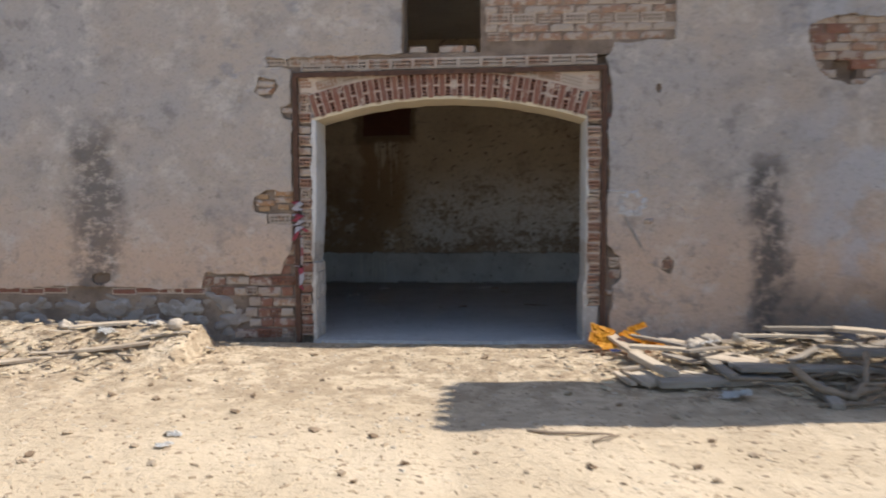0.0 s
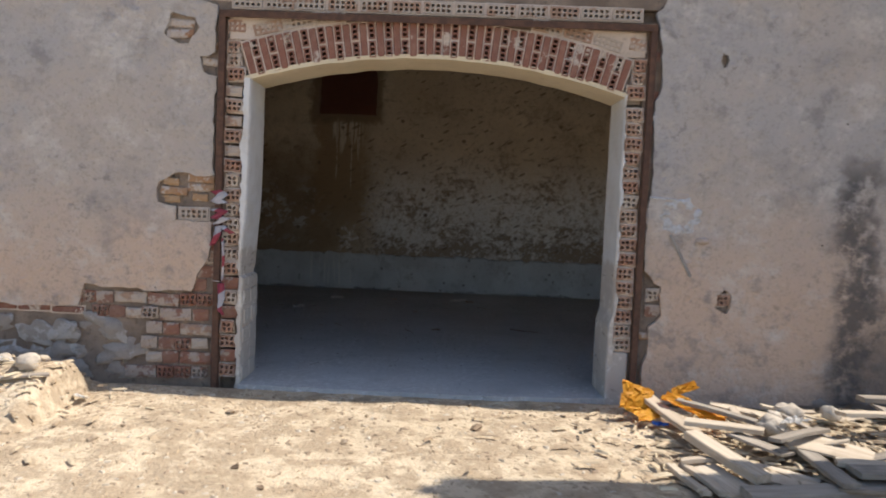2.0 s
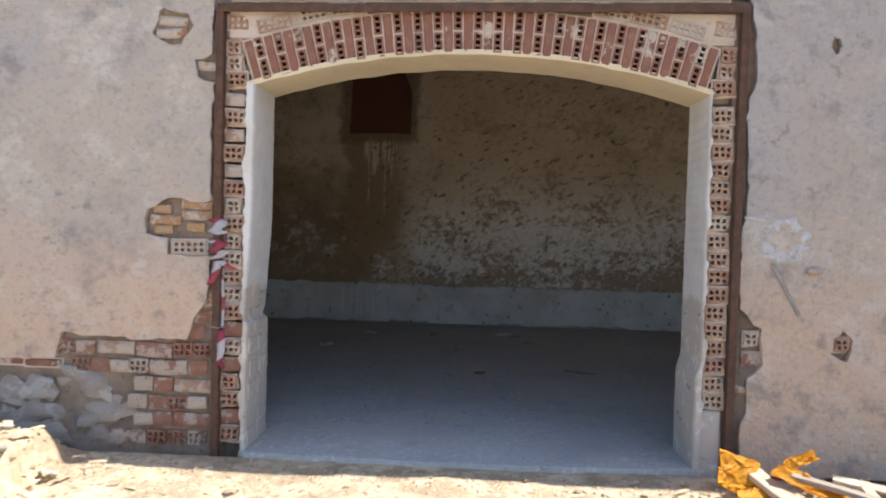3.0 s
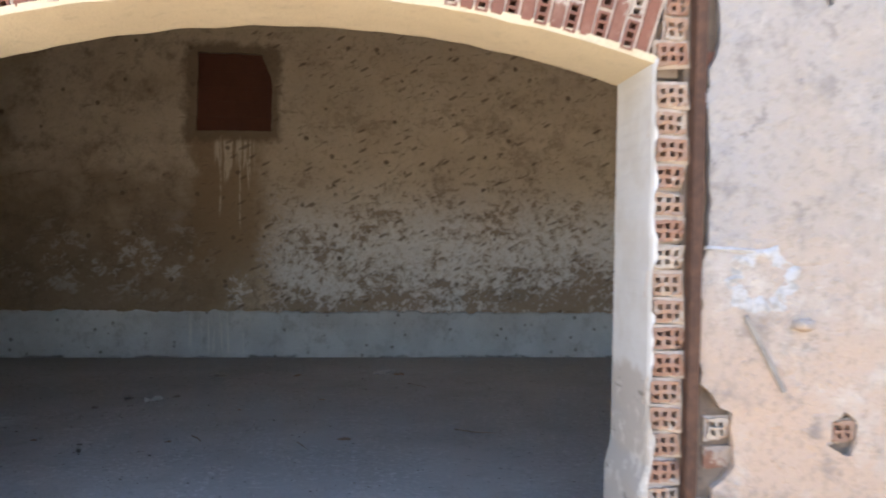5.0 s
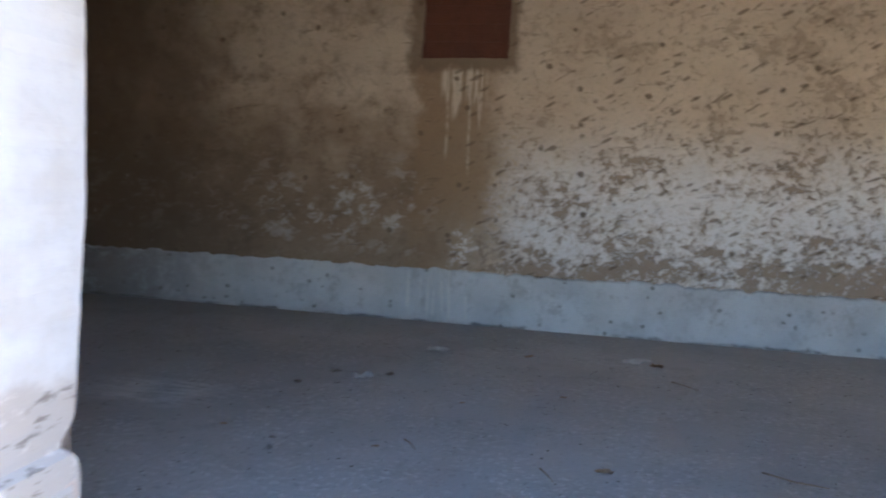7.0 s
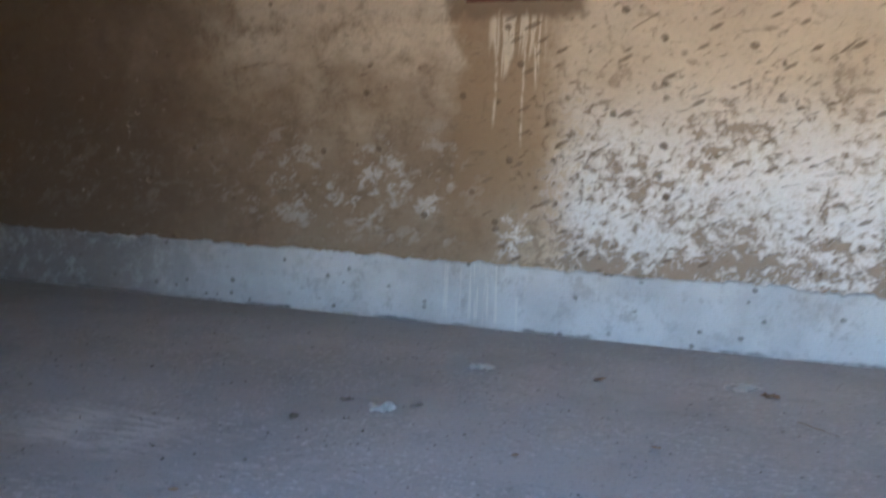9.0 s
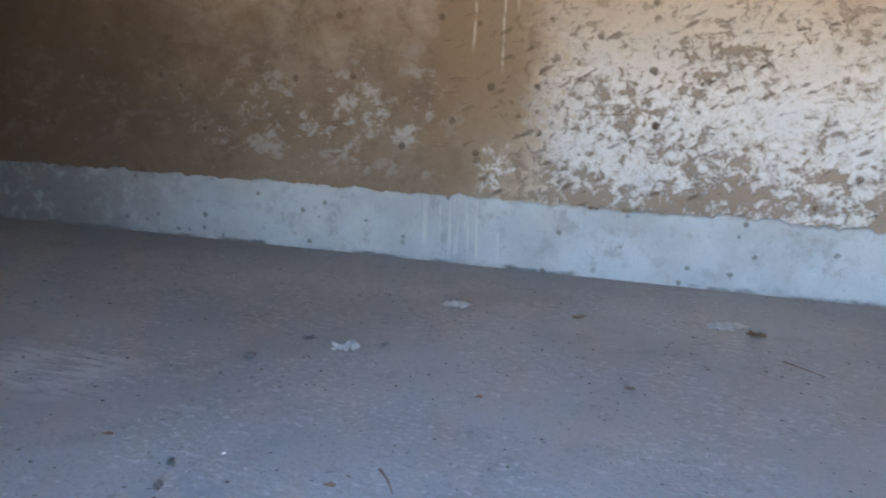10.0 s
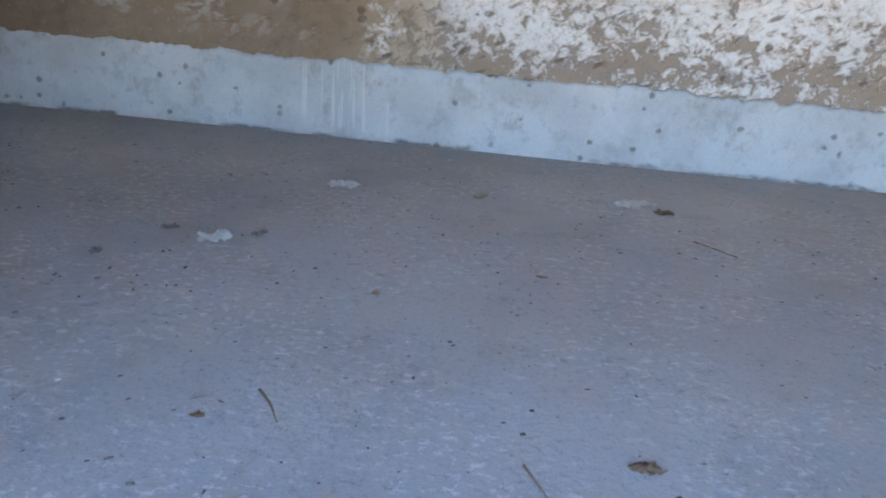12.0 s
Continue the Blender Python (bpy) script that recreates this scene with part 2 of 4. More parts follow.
def skirting_material():
    """Pale cement band with pock marks, a broken dark gap line at the floor, shade painted in at the left end and
    white runs under the blocked opening.
    """
    m = Nodes("cement_skirting", 0.88)
    big, mid, fine = m.noise(1.3, 5, 0.6), m.noise(7, 6, 0.7), m.noise(60, 3, 0.6)
    c = m.mix(m.step(big, 0.36, 0.64), (0.64, 0.645, 0.645), (0.52, 0.525, 0.525))
    c = m.mix(m.times(m.step(mid, 0.52, 0.68), 0.45), c, (0.36, 0.36, 0.36))
    c = m.mix(m.times(m.step(m.wavy(m.cells(7), 22, 0.16), 0.20, 0.09), m.step(m.noise(2.5, 3), 0.40, 0.52), 0.8), c, (0.17, 0.155, 0.14))
    # shading of the left end, put into the cement colour
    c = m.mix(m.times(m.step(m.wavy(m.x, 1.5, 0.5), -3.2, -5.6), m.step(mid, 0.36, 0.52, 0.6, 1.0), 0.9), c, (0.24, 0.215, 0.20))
    c = m.mix(m.times(m.step(m.noise(4.5, 7, 0.72, (1, 1, 0.8)), 0.54, 0.66), 0.5), c, (0.34, 0.325, 0.31))
    runs = m.times(m.band(m.x, -1.95, -1.2, 0.08), m.step(m.noise(16, 3, 0.5, (3.0, 1, 0.12)), 0.56, 0.62), m.step(m.wavy(m.z, 5, 0.3), 0.0, 0.15))
    c = m.mix(m.times(runs, 0.6), c, (0.74, 0.72, 0.66))
    # broken dark line along the gap to the floor
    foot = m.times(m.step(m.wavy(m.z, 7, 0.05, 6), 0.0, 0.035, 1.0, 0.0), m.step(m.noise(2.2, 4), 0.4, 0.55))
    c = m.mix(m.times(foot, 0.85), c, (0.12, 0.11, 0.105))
    c = m.mix(m.times(m.step(fine, 0.5, 0.7), 0.25), c, (0.36, 0.36, 0.36))
    return m.done(c, m.op("ADD", m.times(mid, 1.0), m.times(fine, 0.4)), 0.015, 0.7)


def floor_material():
    m = Nodes("dusty_concrete_floor", 0.8)
    big, mid, fine = m.noise(0.6, 4, 0.6), m.noise(3.5, 6, 0.65), m.noise(45, 4, 0.65)
    c = m.mix(m.step(big, 0.35, 0.65), (0.41, 0.408, 0.407), (0.49, 0.488, 0.486))
    c = m.mix(m.times(m.step(mid, 0.52, 0.68), 0.3), c, (0.30, 0.295, 0.29))
    dust = m.times(m.step(m.noise(9, 6, 0.7, (0.6, 1.5, 1)), 0.56, 0.64), m.step(m.noise(0.9, 3), 0.5, 0.62))
    c = m.mix(m.times(dust, 0.7), c, (0.58, 0.57, 0.56))
    c = m.mix(m.times(m.step(m.noise(24, 6, 0.78, (0.85, 1.15, 1)), 0.53, 0.60), m.step(m.noise(1.6, 5), 0.38, 0.56), 0.75), c, (0.68, 0.68, 0.68))
    c = m.mix(m.times(m.step(m.noise(17, 7, 0.78), 0.55, 0.63), m.step(m.noise(1.9, 4), 0.42, 0.58), 0.6), c, (0.24, 0.235, 0.23))
    px = m.times(m.band(m.wavy(m.x, 2, 0.25), -3.3, -2.5, 0.2), m.band(m.wavy(m.y, 3, 0.2), 10.45, 10.95, 0.1), m.step(m.noise(12, 5, 0.7, (0.4, 2, 1)), 0.42, 0.56))
    c = m.mix(m.times(px, 0.8), c, (0.70, 0.69, 0.68))
    # darker and browner towards the rear wall
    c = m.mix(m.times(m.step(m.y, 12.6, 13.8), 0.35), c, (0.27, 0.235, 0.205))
    c = m.mix(m.times(m.step(fine, 0.52, 0.7), 0.3), c, (0.16, 0.155, 0.15))
    c = m.mix(m.times(m.step(m.cells(6), 0.07, 0.04), m.step(m.noise(2, 2), 0.5, 0.56), 0.8), c, (0.07, 0.06, 0.055))
    return m.done(c, m.op("ADD", m.op("ADD", m.times(mid, 0.7), m.noise(22, 6, 0.75)), m.times(fine, 0.6)), 0.010, 0.7)


def ground_material():
    m = Nodes("dry_sandy_soil", 0.97)
    big, mid, fine = m.noise(0.7, 4, 0.6), m.noise(4.5, 6, 0.65), m.noise(55, 4, 0.7)
    c = m.mix(m.step(big, 0.38, 0.62), (0.66, 0.53, 0.375), (0.57, 0.45, 0.31))
    near = m.step(m.wavy(m.y, 1.2, 0.6), 3.8, 6.2)
    c = m.mix(m.times(near, m.step(mid, 0.40, 0.58), 0.7), c, (0.31, 0.225, 0.145))
    c = m.mix(m.times(m.step(m.noise(16, 5, 0.7, (0.5, 1.6, 1)), 0.56, 0.66), 0.6), c, (0.24, 0.165, 0.10))
    c = m.mix(m.times(m.step(m.noise(22, 5, 0.7), 0.6, 0.68), 0.6), c, (0.62, 0.53, 0.40))
    c = m.mix(m.times(m.step(fine, 0.52, 0.72), 0.35), c, (0.23, 0.17, 0.11))
    return m.done(c, m.op("ADD", m.times(mid, 1.0), m.op("ADD", m.times(fine, 0.35), m.noise(17, 5, 0.65))), 0.03, 0.9)


def piece_material(name, cols, rough=0.9, coat=None, coat_at=0.55, scale=14):
    """For loose and laid pieces: each takes its own tone; coat is mortar or whitewash left on it."""
    m = Nodes(name, rough)
    c = m.mix(m.rnd, cols[0], cols[1])
    c = m.mix(m.times(m.step(m.noise(scale, 5, 0.65), 0.45, 0.7), 0.5), c, cols[2])
    if coat:
        c = m.mix(m.times(m.step(m.op("ADD", m.noise(scale * 0.55, 5, 0.7), m.times(m.rnd, 0.16)), coat_at + 0.06, coat_at + 0.12), 0.85), c, coat)
    f = m.noise(70, 3, 0.6)
    c = m.mix(m.times(m.step(f, 0.5, 0.72), 0.3), c, tuple(v * 0.5 for v in cols[0]))
    return m.done(c, m.op("ADD", m.noise(scale, 5), m.times(f, 0.5)), 0.006, 0.6)


def wood_material(name, a, b, dark):
    m = Nodes(name, 0.85)
    g = m.noise(9, 6, 0.65, (0.25, 3.0, 3.0), m.obj)
    c = m.mix(m.step(g, 0.35, 0.65), a, b)
    c = m.mix(m.times(m.step(m.noise(4, 5, 0.6, None, m.obj), 0.55, 0.7), 0.5), c, dark)
    c = m.mix(m.times(m.rnd, 0.35), c, dark)
    return m.done(c, g, 0.004, 0.6)


def plain_material(name, a, b, rough=0.7, metal=0.0, scale=9, bump=0.004):
    m = Nodes(name, rough, metal)
    n = m.noise(scale, 5, 0.65)
    c = m.mix(m.step(n, 0.38, 0.66), a, b)
    return m.done(c, m.op("ADD", n, m.times(m.noise(scale * 8, 3), 0.4)), bump, 0.5)


def tape_material():
    m = Nodes("barrier_tape", 0.45)
    w = m.t.nodes.new("ShaderNodeTexWave")
    mp = m.t.nodes.new("ShaderNodeMapping")
    m.put(mp.inputs[0], m.obj)
    mp.inputs["Rotation"].default_value = (0, radians(35), 0)
    m.put(w.inputs["Vector"], mp.outputs[0])
    w.bands_direction, w.inputs["Scale"].default_value = "Z", 2.1
    return m.done(m.mix(m.step(m.wavy(w.outputs[1], 9, 0.2), 0.58, 0.66), (0.70, 0.66, 0.67), (0.50, 0.10, 0.13)))


def reveal_material():
    """Whitewashed jamb: clean coat above, bare grey render and block joints below."""
    m = Nodes("whitewashed_reveal", 0.85)
    n, f = m.noise(5, 6, 0.65), m.noise(40, 4, 0.6)
    c = m.mix(m.step(n, 0.4, 0.65), (0.60, 0.597, 0.595), (0.545, 0.53, 0.51))
    low = m.step(m.wavy(m.z, 3.5, 0.16, 6), 0.92, 0.98, 1.0, 0.0)
    c = m.mix(m.times(low, 0.9), c, (0.43, 0.39, 0.35))
    c = m.mix(m.times(low, m.step(m.noise(9, 6, 0.7), 0.54, 0.62), 0.8), c, (0.62, 0.59, 0.55))
    c = m.mix(m.times(low, m.step(m.noise(7, 5, 0.7, (1, 1, 2.5)), 0.6, 0.66), 0.8), c, (0.19, 0.165, 0.14))
    c = m.mix(m.times(m.step(m.cells(7), 0.08, 0.04), m.step(m.noise(3, 2), 0.52, 0.57), 0.7), c, (0.35, 0.31, 0.27))
    return m.done(c, m.op("ADD", n, m.times(f, 0.4)), 0.008, 0.6)


M_PLASTER, M_BACK = plaster_material(), backwall_material()
M_CORE = cement_material("rough_mortar_core", (0.31, 0.245, 0.195), (0.19, 0.145, 0.115), 0.9, 2.6, False, 0.95, 0.05)
M_SKIRT = skirting_material()
M_FLOOR, M_GROUND = floor_material(), ground_material()
M_SIDE = cement_material("dim_ochre_wall", (0.40, 0.34, 0.26), (0.33, 0.28, 0.215), 0.5, 1.0, False)
M_CEIL = cement_material("plain_ceiling", (0.60, 0.55, 0.47), (0.54, 0.49, 0.42), 0.4, 1.0, False)
# for the unseen left wall: dark so that little light bounces back
M_BOUNCE_CUT = cement_material("bounce_cut_brown_wall", (0.15, 0.105, 0.07), (0.11, 0.08, 0.055), 0.5, 1.0, False)
M_REVEAL = reveal_material()
# cream here carries the warm bounce off the sunlit ground
M_SOFFIT = cement_material("bounce_cream_soffit", (0.64, 0.555, 0.40), (0.58, 0.50, 0.36), 0.25, 1.5, False)
M_BRICK = piece_material("red_fired_brick", ((0.235, 0.108, 0.078), (0.19, 0.095, 0.073), (0.31, 0.185, 0.14)), 0.9, (0.52, 0.45, 0.385), 0.61)
M_HOLLOW = piece_material("hollow_brick", ((0.33, 0.185, 0.13), (0.38, 0.27, 0.205), (0.42, 0.33, 0.265)), 0.9, (0.48, 0.415, 0.35), 0.56)
M_WORN = piece_material("worn_wall_brick", ((0.25, 0.115, 0.08), (0.195, 0.12, 0.095), (0.28, 0.19, 0.15)), 0.92, (0.385, 0.33, 0.285), 0.52, 11)
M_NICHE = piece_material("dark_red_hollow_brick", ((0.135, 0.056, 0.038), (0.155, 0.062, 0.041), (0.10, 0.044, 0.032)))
M_DIRTY = piece_material("mortar_smeared_brick", ((0.33, 0.215, 0.155), (0.34, 0.25, 0.19), (0.29, 0.145, 0.10)), 0.92, (0.42, 0.365, 0.315), 0.46)
M_OCHRE = piece_material("ochre_clay_brick", ((0.36, 0.245, 0.145), (0.30, 0.165, 0.10), (0.37, 0.29, 0.21)), 0.92, (0.45, 0.41, 0.38), 0.50)
M_STONE = piece_material("whitewashed_rubble", ((0.32, 0.28, 0.25), (0.27, 0.24, 0.215), (0.18, 0.16, 0.145)), 0.94, (0.38, 0.36, 0.345), 0.54, 9)
M_RUST = plain_material("rusted_iron", (0.085, 0.05, 0.038), (0.135, 0.075, 0.052), 0.8, 0.25, 16)
M_WOOD = wood_material("weathered_board", (0.40, 0.34, 0.275), (0.28, 0.235, 0.19), (0.14, 0.115, 0.09))
M_PALE = wood_material("pale_dry_board", (0.62, 0.52, 0.40), (0.46, 0.37, 0.275), (0.28, 0.21, 0.15))
M_BRANCH = wood_material("dry_branch", (0.34, 0.255, 0.18), (0.24, 0.18, 0.125), (0.12, 0.09, 0.065))
M_YELLOW = plain_material("orange_yellow_sack", (0.72, 0.33, 0.02), (0.80, 0.42, 0.04), 0.55)
M_RAG = plain_material("pale_plastic_scrap", (0.76, 0.74, 0.71), (0.66, 0.64, 0.61), 0.55)
M_BLUE = plain_material("blue_plastic", (0.02, 0.07, 0.30), (0.03, 0.10, 0.36), 0.4)
M_LEAF = plain_material("dry_brown_leaf", (0.40, 0.29, 0.19), (0.29, 0.20, 0.13), 0.8, 0, 30)
M_DROP = plain_material("dark_crumbs", (0.24, 0.22, 0.20), (0.33, 0.31, 0.29), 0.9)
M_CHIP = piece_material("soil_chips", ((0.40, 0.31, 0.21), (0.28, 0.2, 0.13), (0.5, 0.42, 0.32)))
M_TAPE = tape_material()
M_CLOD = piece_material("brown_soil_clod", ((0.22, 0.15, 0.095), (0.30, 0.215, 0.14), (0.16, 0.11, 0.07)))
M_MORTAR = cement_material("pale_lime_mortar", (0.58, 0.49, 0.42), (0.46, 0.385, 0.325), 0.5, 3.0, False)
M_LIME = plain_material("bluish_lime", (0.52, 0.525, 0.55), (0.36, 0.35, 0.345), 0.92, 0, 26, 0.012)
M_RUBBLE = cement_material("broken_concrete", (0.56, 0.48, 0.39), (0.42, 0.355, 0.285), 0.6, 4.0, False)
M_ASH = plain_material("lime_smeared_iron", (0.22, 0.20, 0.19), (0.32, 0.30, 0.28), 0.85)

# ---------------------------------------------------------------- building helpers
rng = random.Random(7)


def mesh_of(name, bm, material, smooth=False):
    bmesh.ops.recalc_face_normals(bm, faces=bm.faces)
    me = bpy.data.meshes.new(name)
    bm.to_mesh(me)
    bm.free()
    me.materials.append(material)
    if any(p.material_index for p in me.polygons):
        me.materials.append(M_MORTAR)
    if smooth:
        me.polygons.foreach_set("use_smooth", [True] * len(me.polygons))
    return me


def part(name, bm, material, parent=None, label="", smooth=False):
    ob = new(name, mesh_of(name, bm, material, smooth))
    if parent:
        ob.parent = parent
    if label:
        ob["label"] = label
    return ob


def box(bm, x0, x1, y0, y1, z0, z1, bevel=0.0):
    r = bmesh.ops.create_cube(bm, size=1, matrix=Matrix.Translation(((x0 + x1) / 2, (y0 + y1) / 2, (z0 + z1) / 2)) @ Matrix.Diagonal((x1 - x0, y1 - y0, z1 - z0, 1)))
    if bevel:
        es = list({e for v in r["verts"] for e in v.link_edges})
        bmesh.ops.bevel(bm, geom=es, offset=bevel, segments=1, affect="EDGES")
    return bm


def dense(points, step, jitter, closed=True):
    """The outline with steps of that length, each point moved a little."""
    out = []
    n = len(points)
    for i in range(n if closed else n - 1):
        a, b = Vector(points[i]), Vector(points[(i + 1) % n])
        k = max(1, int((b - a).length / step))
        for j in range(k):
            p = a.lerp(b, j / k)
            q = Vector((p.x * 3.1, p.y * 3.1, i * 0.37))
            p.x += jitter * noise.noise(q * 3) + jitter * 0.7 * noise.noise(q * 11)
            p.y += jitter * noise.noise(q * 3 + Vector((9, 4, 2))) + jitter * 0.7 * noise.noise(q * 11 + Vector((3, 1, 7)))
            out.append(p)
    if not closed:
        out.append(Vector(points[-1]))
    return out


def slab(loops, y0, y1):
    """A wall in the xz plane with the outline and holes given, from y0 to y1."""
    bm = bmesh.new()
    edges = []
    for loop in loops:
        vs = [bm.verts.new((p[0], y0, p[1])) for p in loop]
        edges += [bm.edges.new((vs[i], vs[(i + 1) % len(vs)])) for i in range(len(vs))]
    bmesh.ops.triangle_fill(bm, use_beauty=True, use_dissolve=False, edges=edges, normal=(0, -1, 0))
    r = bmesh.ops.extrude_face_region(bm, geom=list(bm.faces))
    bmesh.ops.translate(bm, verts=[v for v in r["geom"] if isinstance(v, bmesh.types.BMVert)], vec=(0, y1 - y0, 0))
    return bm


def hollow_brick(w, h, d, nx, nz, deep=0.075, web=0.23, laid=True):
    """End of a hollow brick: a block whose front (towards -y) has nx by nz square cells sunk into it."""
    bm = bmesh.new()

    def lines(size, n):
        pitch = size / (n + web)
        out = [-size / 2]
        for i in range(n):
            out += [-size / 2 + pitch * (i + web), -size / 2 + pitch * (i + 1)]
        return out + [size / 2]
    xs, zs = lines(w, nx), lines(h, nz)
    grid = [[bm.verts.new((x, 0, z)) for x in xs] for z in zs]
    for j in range(len(zs) - 1):
        for i in range(len(xs) - 1):
            q = [grid[j][i], grid[j][i + 1], grid[j + 1][i + 1], grid[j + 1][i]]
            if i % 2 == 1 and j % 2 == 1:
                b = [bm.verts.new((v.co.x, deep, v.co.z)) for v in q]
                bm.faces.new(b)
                for k in range(4):
                    bm.faces.new((q[k], q[(k + 1) % 4], b[(k + 1) % 4], b[k]))
            else:
                bm.faces.new(q)
    rim = [grid[0][i] for i in range(len(xs))] + [grid[j][-1] for j in range(1, len(zs))] + [grid[-1][i] for i in range(len(xs) - 2, -1, -1)] + [grid[j][0] for j in range(len(zs) - 2, 0, -1)]
    back = [bm.verts.new((v.co.x, d, v.co.z)) for v in rim]
    for k in range(len(rim)):
        bm.faces.new((rim[k], rim[(k + 1) % len(rim)], back[(k + 1) % len(rim)], back[k]))
    if laid:
        collar(bm, w, h)
    return bm


def collar(bm, w, h, e=0.011, y=0.009):
    """The mortar joint round a laid piece, set back from its face."""
    a, b = w / 2 - 0.004, h / 2 - 0.004
    i_ = [bm.verts.new((u * a, y, v * b)) for u, v in ((-1, -1), (1, -1), (1, 1), (-1, 1))]
    o_ = [bm.verts.new((u * (a + e + 0.004), y + 0.001, v * (b + e + 0.004))) for u, v in ((-1, -1), (1, -1), (1, 1), (-1, 1))]
    for k in range(4):
        bm.faces.new((i_[k], i_[(k + 1) % 4], o_[(k + 1) % 4], o_[k])).material_index = 1


def solid_brick(w, h, d, worn=0.006, laid=True):
    bm = box(bmesh.new(), -w / 2, w / 2, 0, d, -h / 2, h / 2, worn)
    for v in bm.verts:
        v.co += Vector((rng.uniform(-1, 1), rng.uniform(-1, 1), rng.uniform(-1, 1))) * worn * 0.35
    if laid:
        collar(bm, w, h)
    return bm


def rough_brick(w, h, d):
    """A weathered brick with a broken, uneven face and no pointing left round it."""
    bm = bmesh.new()
    nx, nz = max(3, int(w / 0.03)), 4
    seed = rng.uniform(0, 90)

    def at(i, j):
        u, v = i / nx - 0.5, j / nz - 0.5
        q = Vector((u * w * 16 + seed, v * h * 16, seed))
        edge = max(abs(u) * 2, abs(v) * 2) ** 8
        x = u * w * (1 - 0.04 * abs(noise.noise(q * 1.3))) + 0.004 * noise.noise(q + Vector((3, 0, 0)))
        return (x, 0.010 * noise.noise(q) + 0.009 * edge + 0.006 * noise.noise(q * 3), v * h + 0.005 * noise.noise(q + Vector((0, 3, 0))))
    g = [[bm.verts.new(at(i, j)) for i in range(nx + 1)] for j in range(nz + 1)]
    for j in range(nz):
        for i in range(nx):
            bm.faces.new((g[j][i], g[j][i + 1], g[j + 1][i + 1], g[j + 1][i]))
    rim = g[0] + [g[j][nx] for j in range(1, nz + 1)] + g[nz][nx - 1::-1] + [g[j][0] for j in range(nz - 1, 0, -1)]
    back = [bm.verts.new((v.co.x, d, v.co.z)) for v in rim]
    for k in range(len(rim)):
        bm.faces.new((rim[k], rim[(k + 1) % len(rim)], back[(k + 1) % len(rim)], back[k]))
    return bm


def chipped(bm, amount=0.005):
    """Knocks the front of a hollow brick out of true and breaks one corner."""
    a, b = rng.choice((-1, 1)), rng.choice((-1, 1))
    xs, zs = [v.co.x for v in bm.verts], [v.co.z for v in bm.verts]
    for v in bm.verts:
        if v.co.y < 0.02:
            v.co += Vector((wob(amount), wob(amount), wob(amount * 0.7)))
            near = max(0.0, (v.co.x * a / max(xs) + v.co.z * b / max(zs)) - 1.0)
            v.co.y += 0.030 * near
    return bm


def wob(a):
    return rng.uniform(-a, a)


def lump(r, flat=0.7, rough=0.25, seed=0, sub=2):
    """A broken stone or clod."""
    bm = bmesh.new()
    bmesh.ops.create_icosphere(bm, subdivisions=sub, radius=r)
    for v in bm.verts:
        n = v.co.normalized()
        v.co *= 1 + rough * (noise.noise(n * 1.7 + Vector((seed * 3.7, 1, 2))) + 0.5 * noise.noise(n * 4 + Vector((seed, 8, 3))) + 0.22 * noise.noise(n * 9 + Vector((2, seed, 5))))
        v.co.z *= flat
    return bm


def ridged_brick(w, h, d, n):
    """Long side of a hollow brick with n grooves run along it."""
    bm = bmesh.new()
    prof = [(d, -h / 2)]
    for k in range(n):
        z0, p = -h / 2 + h * k / n, h / n
        prof += [(0.0, z0 + p * 0.04), (0.0, z0 + p * 0.60), (0.009, z0 + p * 0.70), (0.009, z0 + p * 0.94)]
    prof += [(d, h / 2)]
    ends = [[bm.verts.new((x, y, z)) for y, z in prof] for x in (-w / 2, w / 2)]
    for k in range(len(prof)):
        q = (k + 1) % len(prof)
        bm.faces.new((ends[0][k], ends[0][q], ends[1][q], ends[1][k]))
    for e in ends:
        bm.faces.new(e)
    return bm


BRICKS = {}


def lay(kind, parent, x, y, z, turn=0.0, yaw=0.0, name="brick"):
    """Lays one piece of a shared shape in the facade, turned in its plane."""
    ob = new(name, BRICKS[kind])
    ob.parent = parent
    ob.matrix_basis = pose(x, y, z, 0, turn, yaw)
    return ob


# ---------------------------------------------------------------- structure
FRONT, CORE, BED, INNER, BACK = 7.50, 7.525, 7.60, 7.95, 13.82
TOP = 4.42
R_IN, R_OUT, C_Z = 4.41, 4.67, -2.015      # arch circle
HALF = 1.355
WIN = (-0.44, 0.32, 2.85, 3.72)
FILL_DOOR = (5.0, 7.5, 0.02, 2.9)             # added opening, out of view, that lets fill light into the room


def ground_height(x, y):
    base = np.interp(y, [-6, 0, 4.8, 5.9, 7.2, 7.45, 7.6], [-0.24, -0.2, -0.13, -0.10, -0.035, -0.03, -0.12])
    n = noise.noise(Vector((x * 0.8, y * 0.8, 0))) * 0.03 + noise.noise(Vector((x * 3, y * 3, 5))) * 0.016 + noise.noise(Vector((x * 9, y * 9, 9))) * 0.008
    fade = max(0.0, min(1.0, (7.5 - y) / 0.3))
    # trodden-out heaps along the foot of the wall
    heap = 0.26 * max(0, min(1, (-2.3 - x) / 0.08)) * math.exp(-((y - 6.95) / 0.48) ** 2)
    heap += 0.10 * max(0, min(1, (x - 1.9) / 0.9)) * math.exp(-((y - 6.7) / 0.6) ** 2)
    return float(base) + fade * (n + heap)


def axis(lo, hi, step, far):
    near = list(np.arange(lo, hi + step / 2, step))
    g, k = [], step
    a = hi
    while a < far:
        k *= 1.35
        a += k
        g.append(a)
    h, k, a = [], step, lo
    while a > -far:
        k *= 1.35
        a -= k
        h.append(a)
    return h[::-1] + near + g


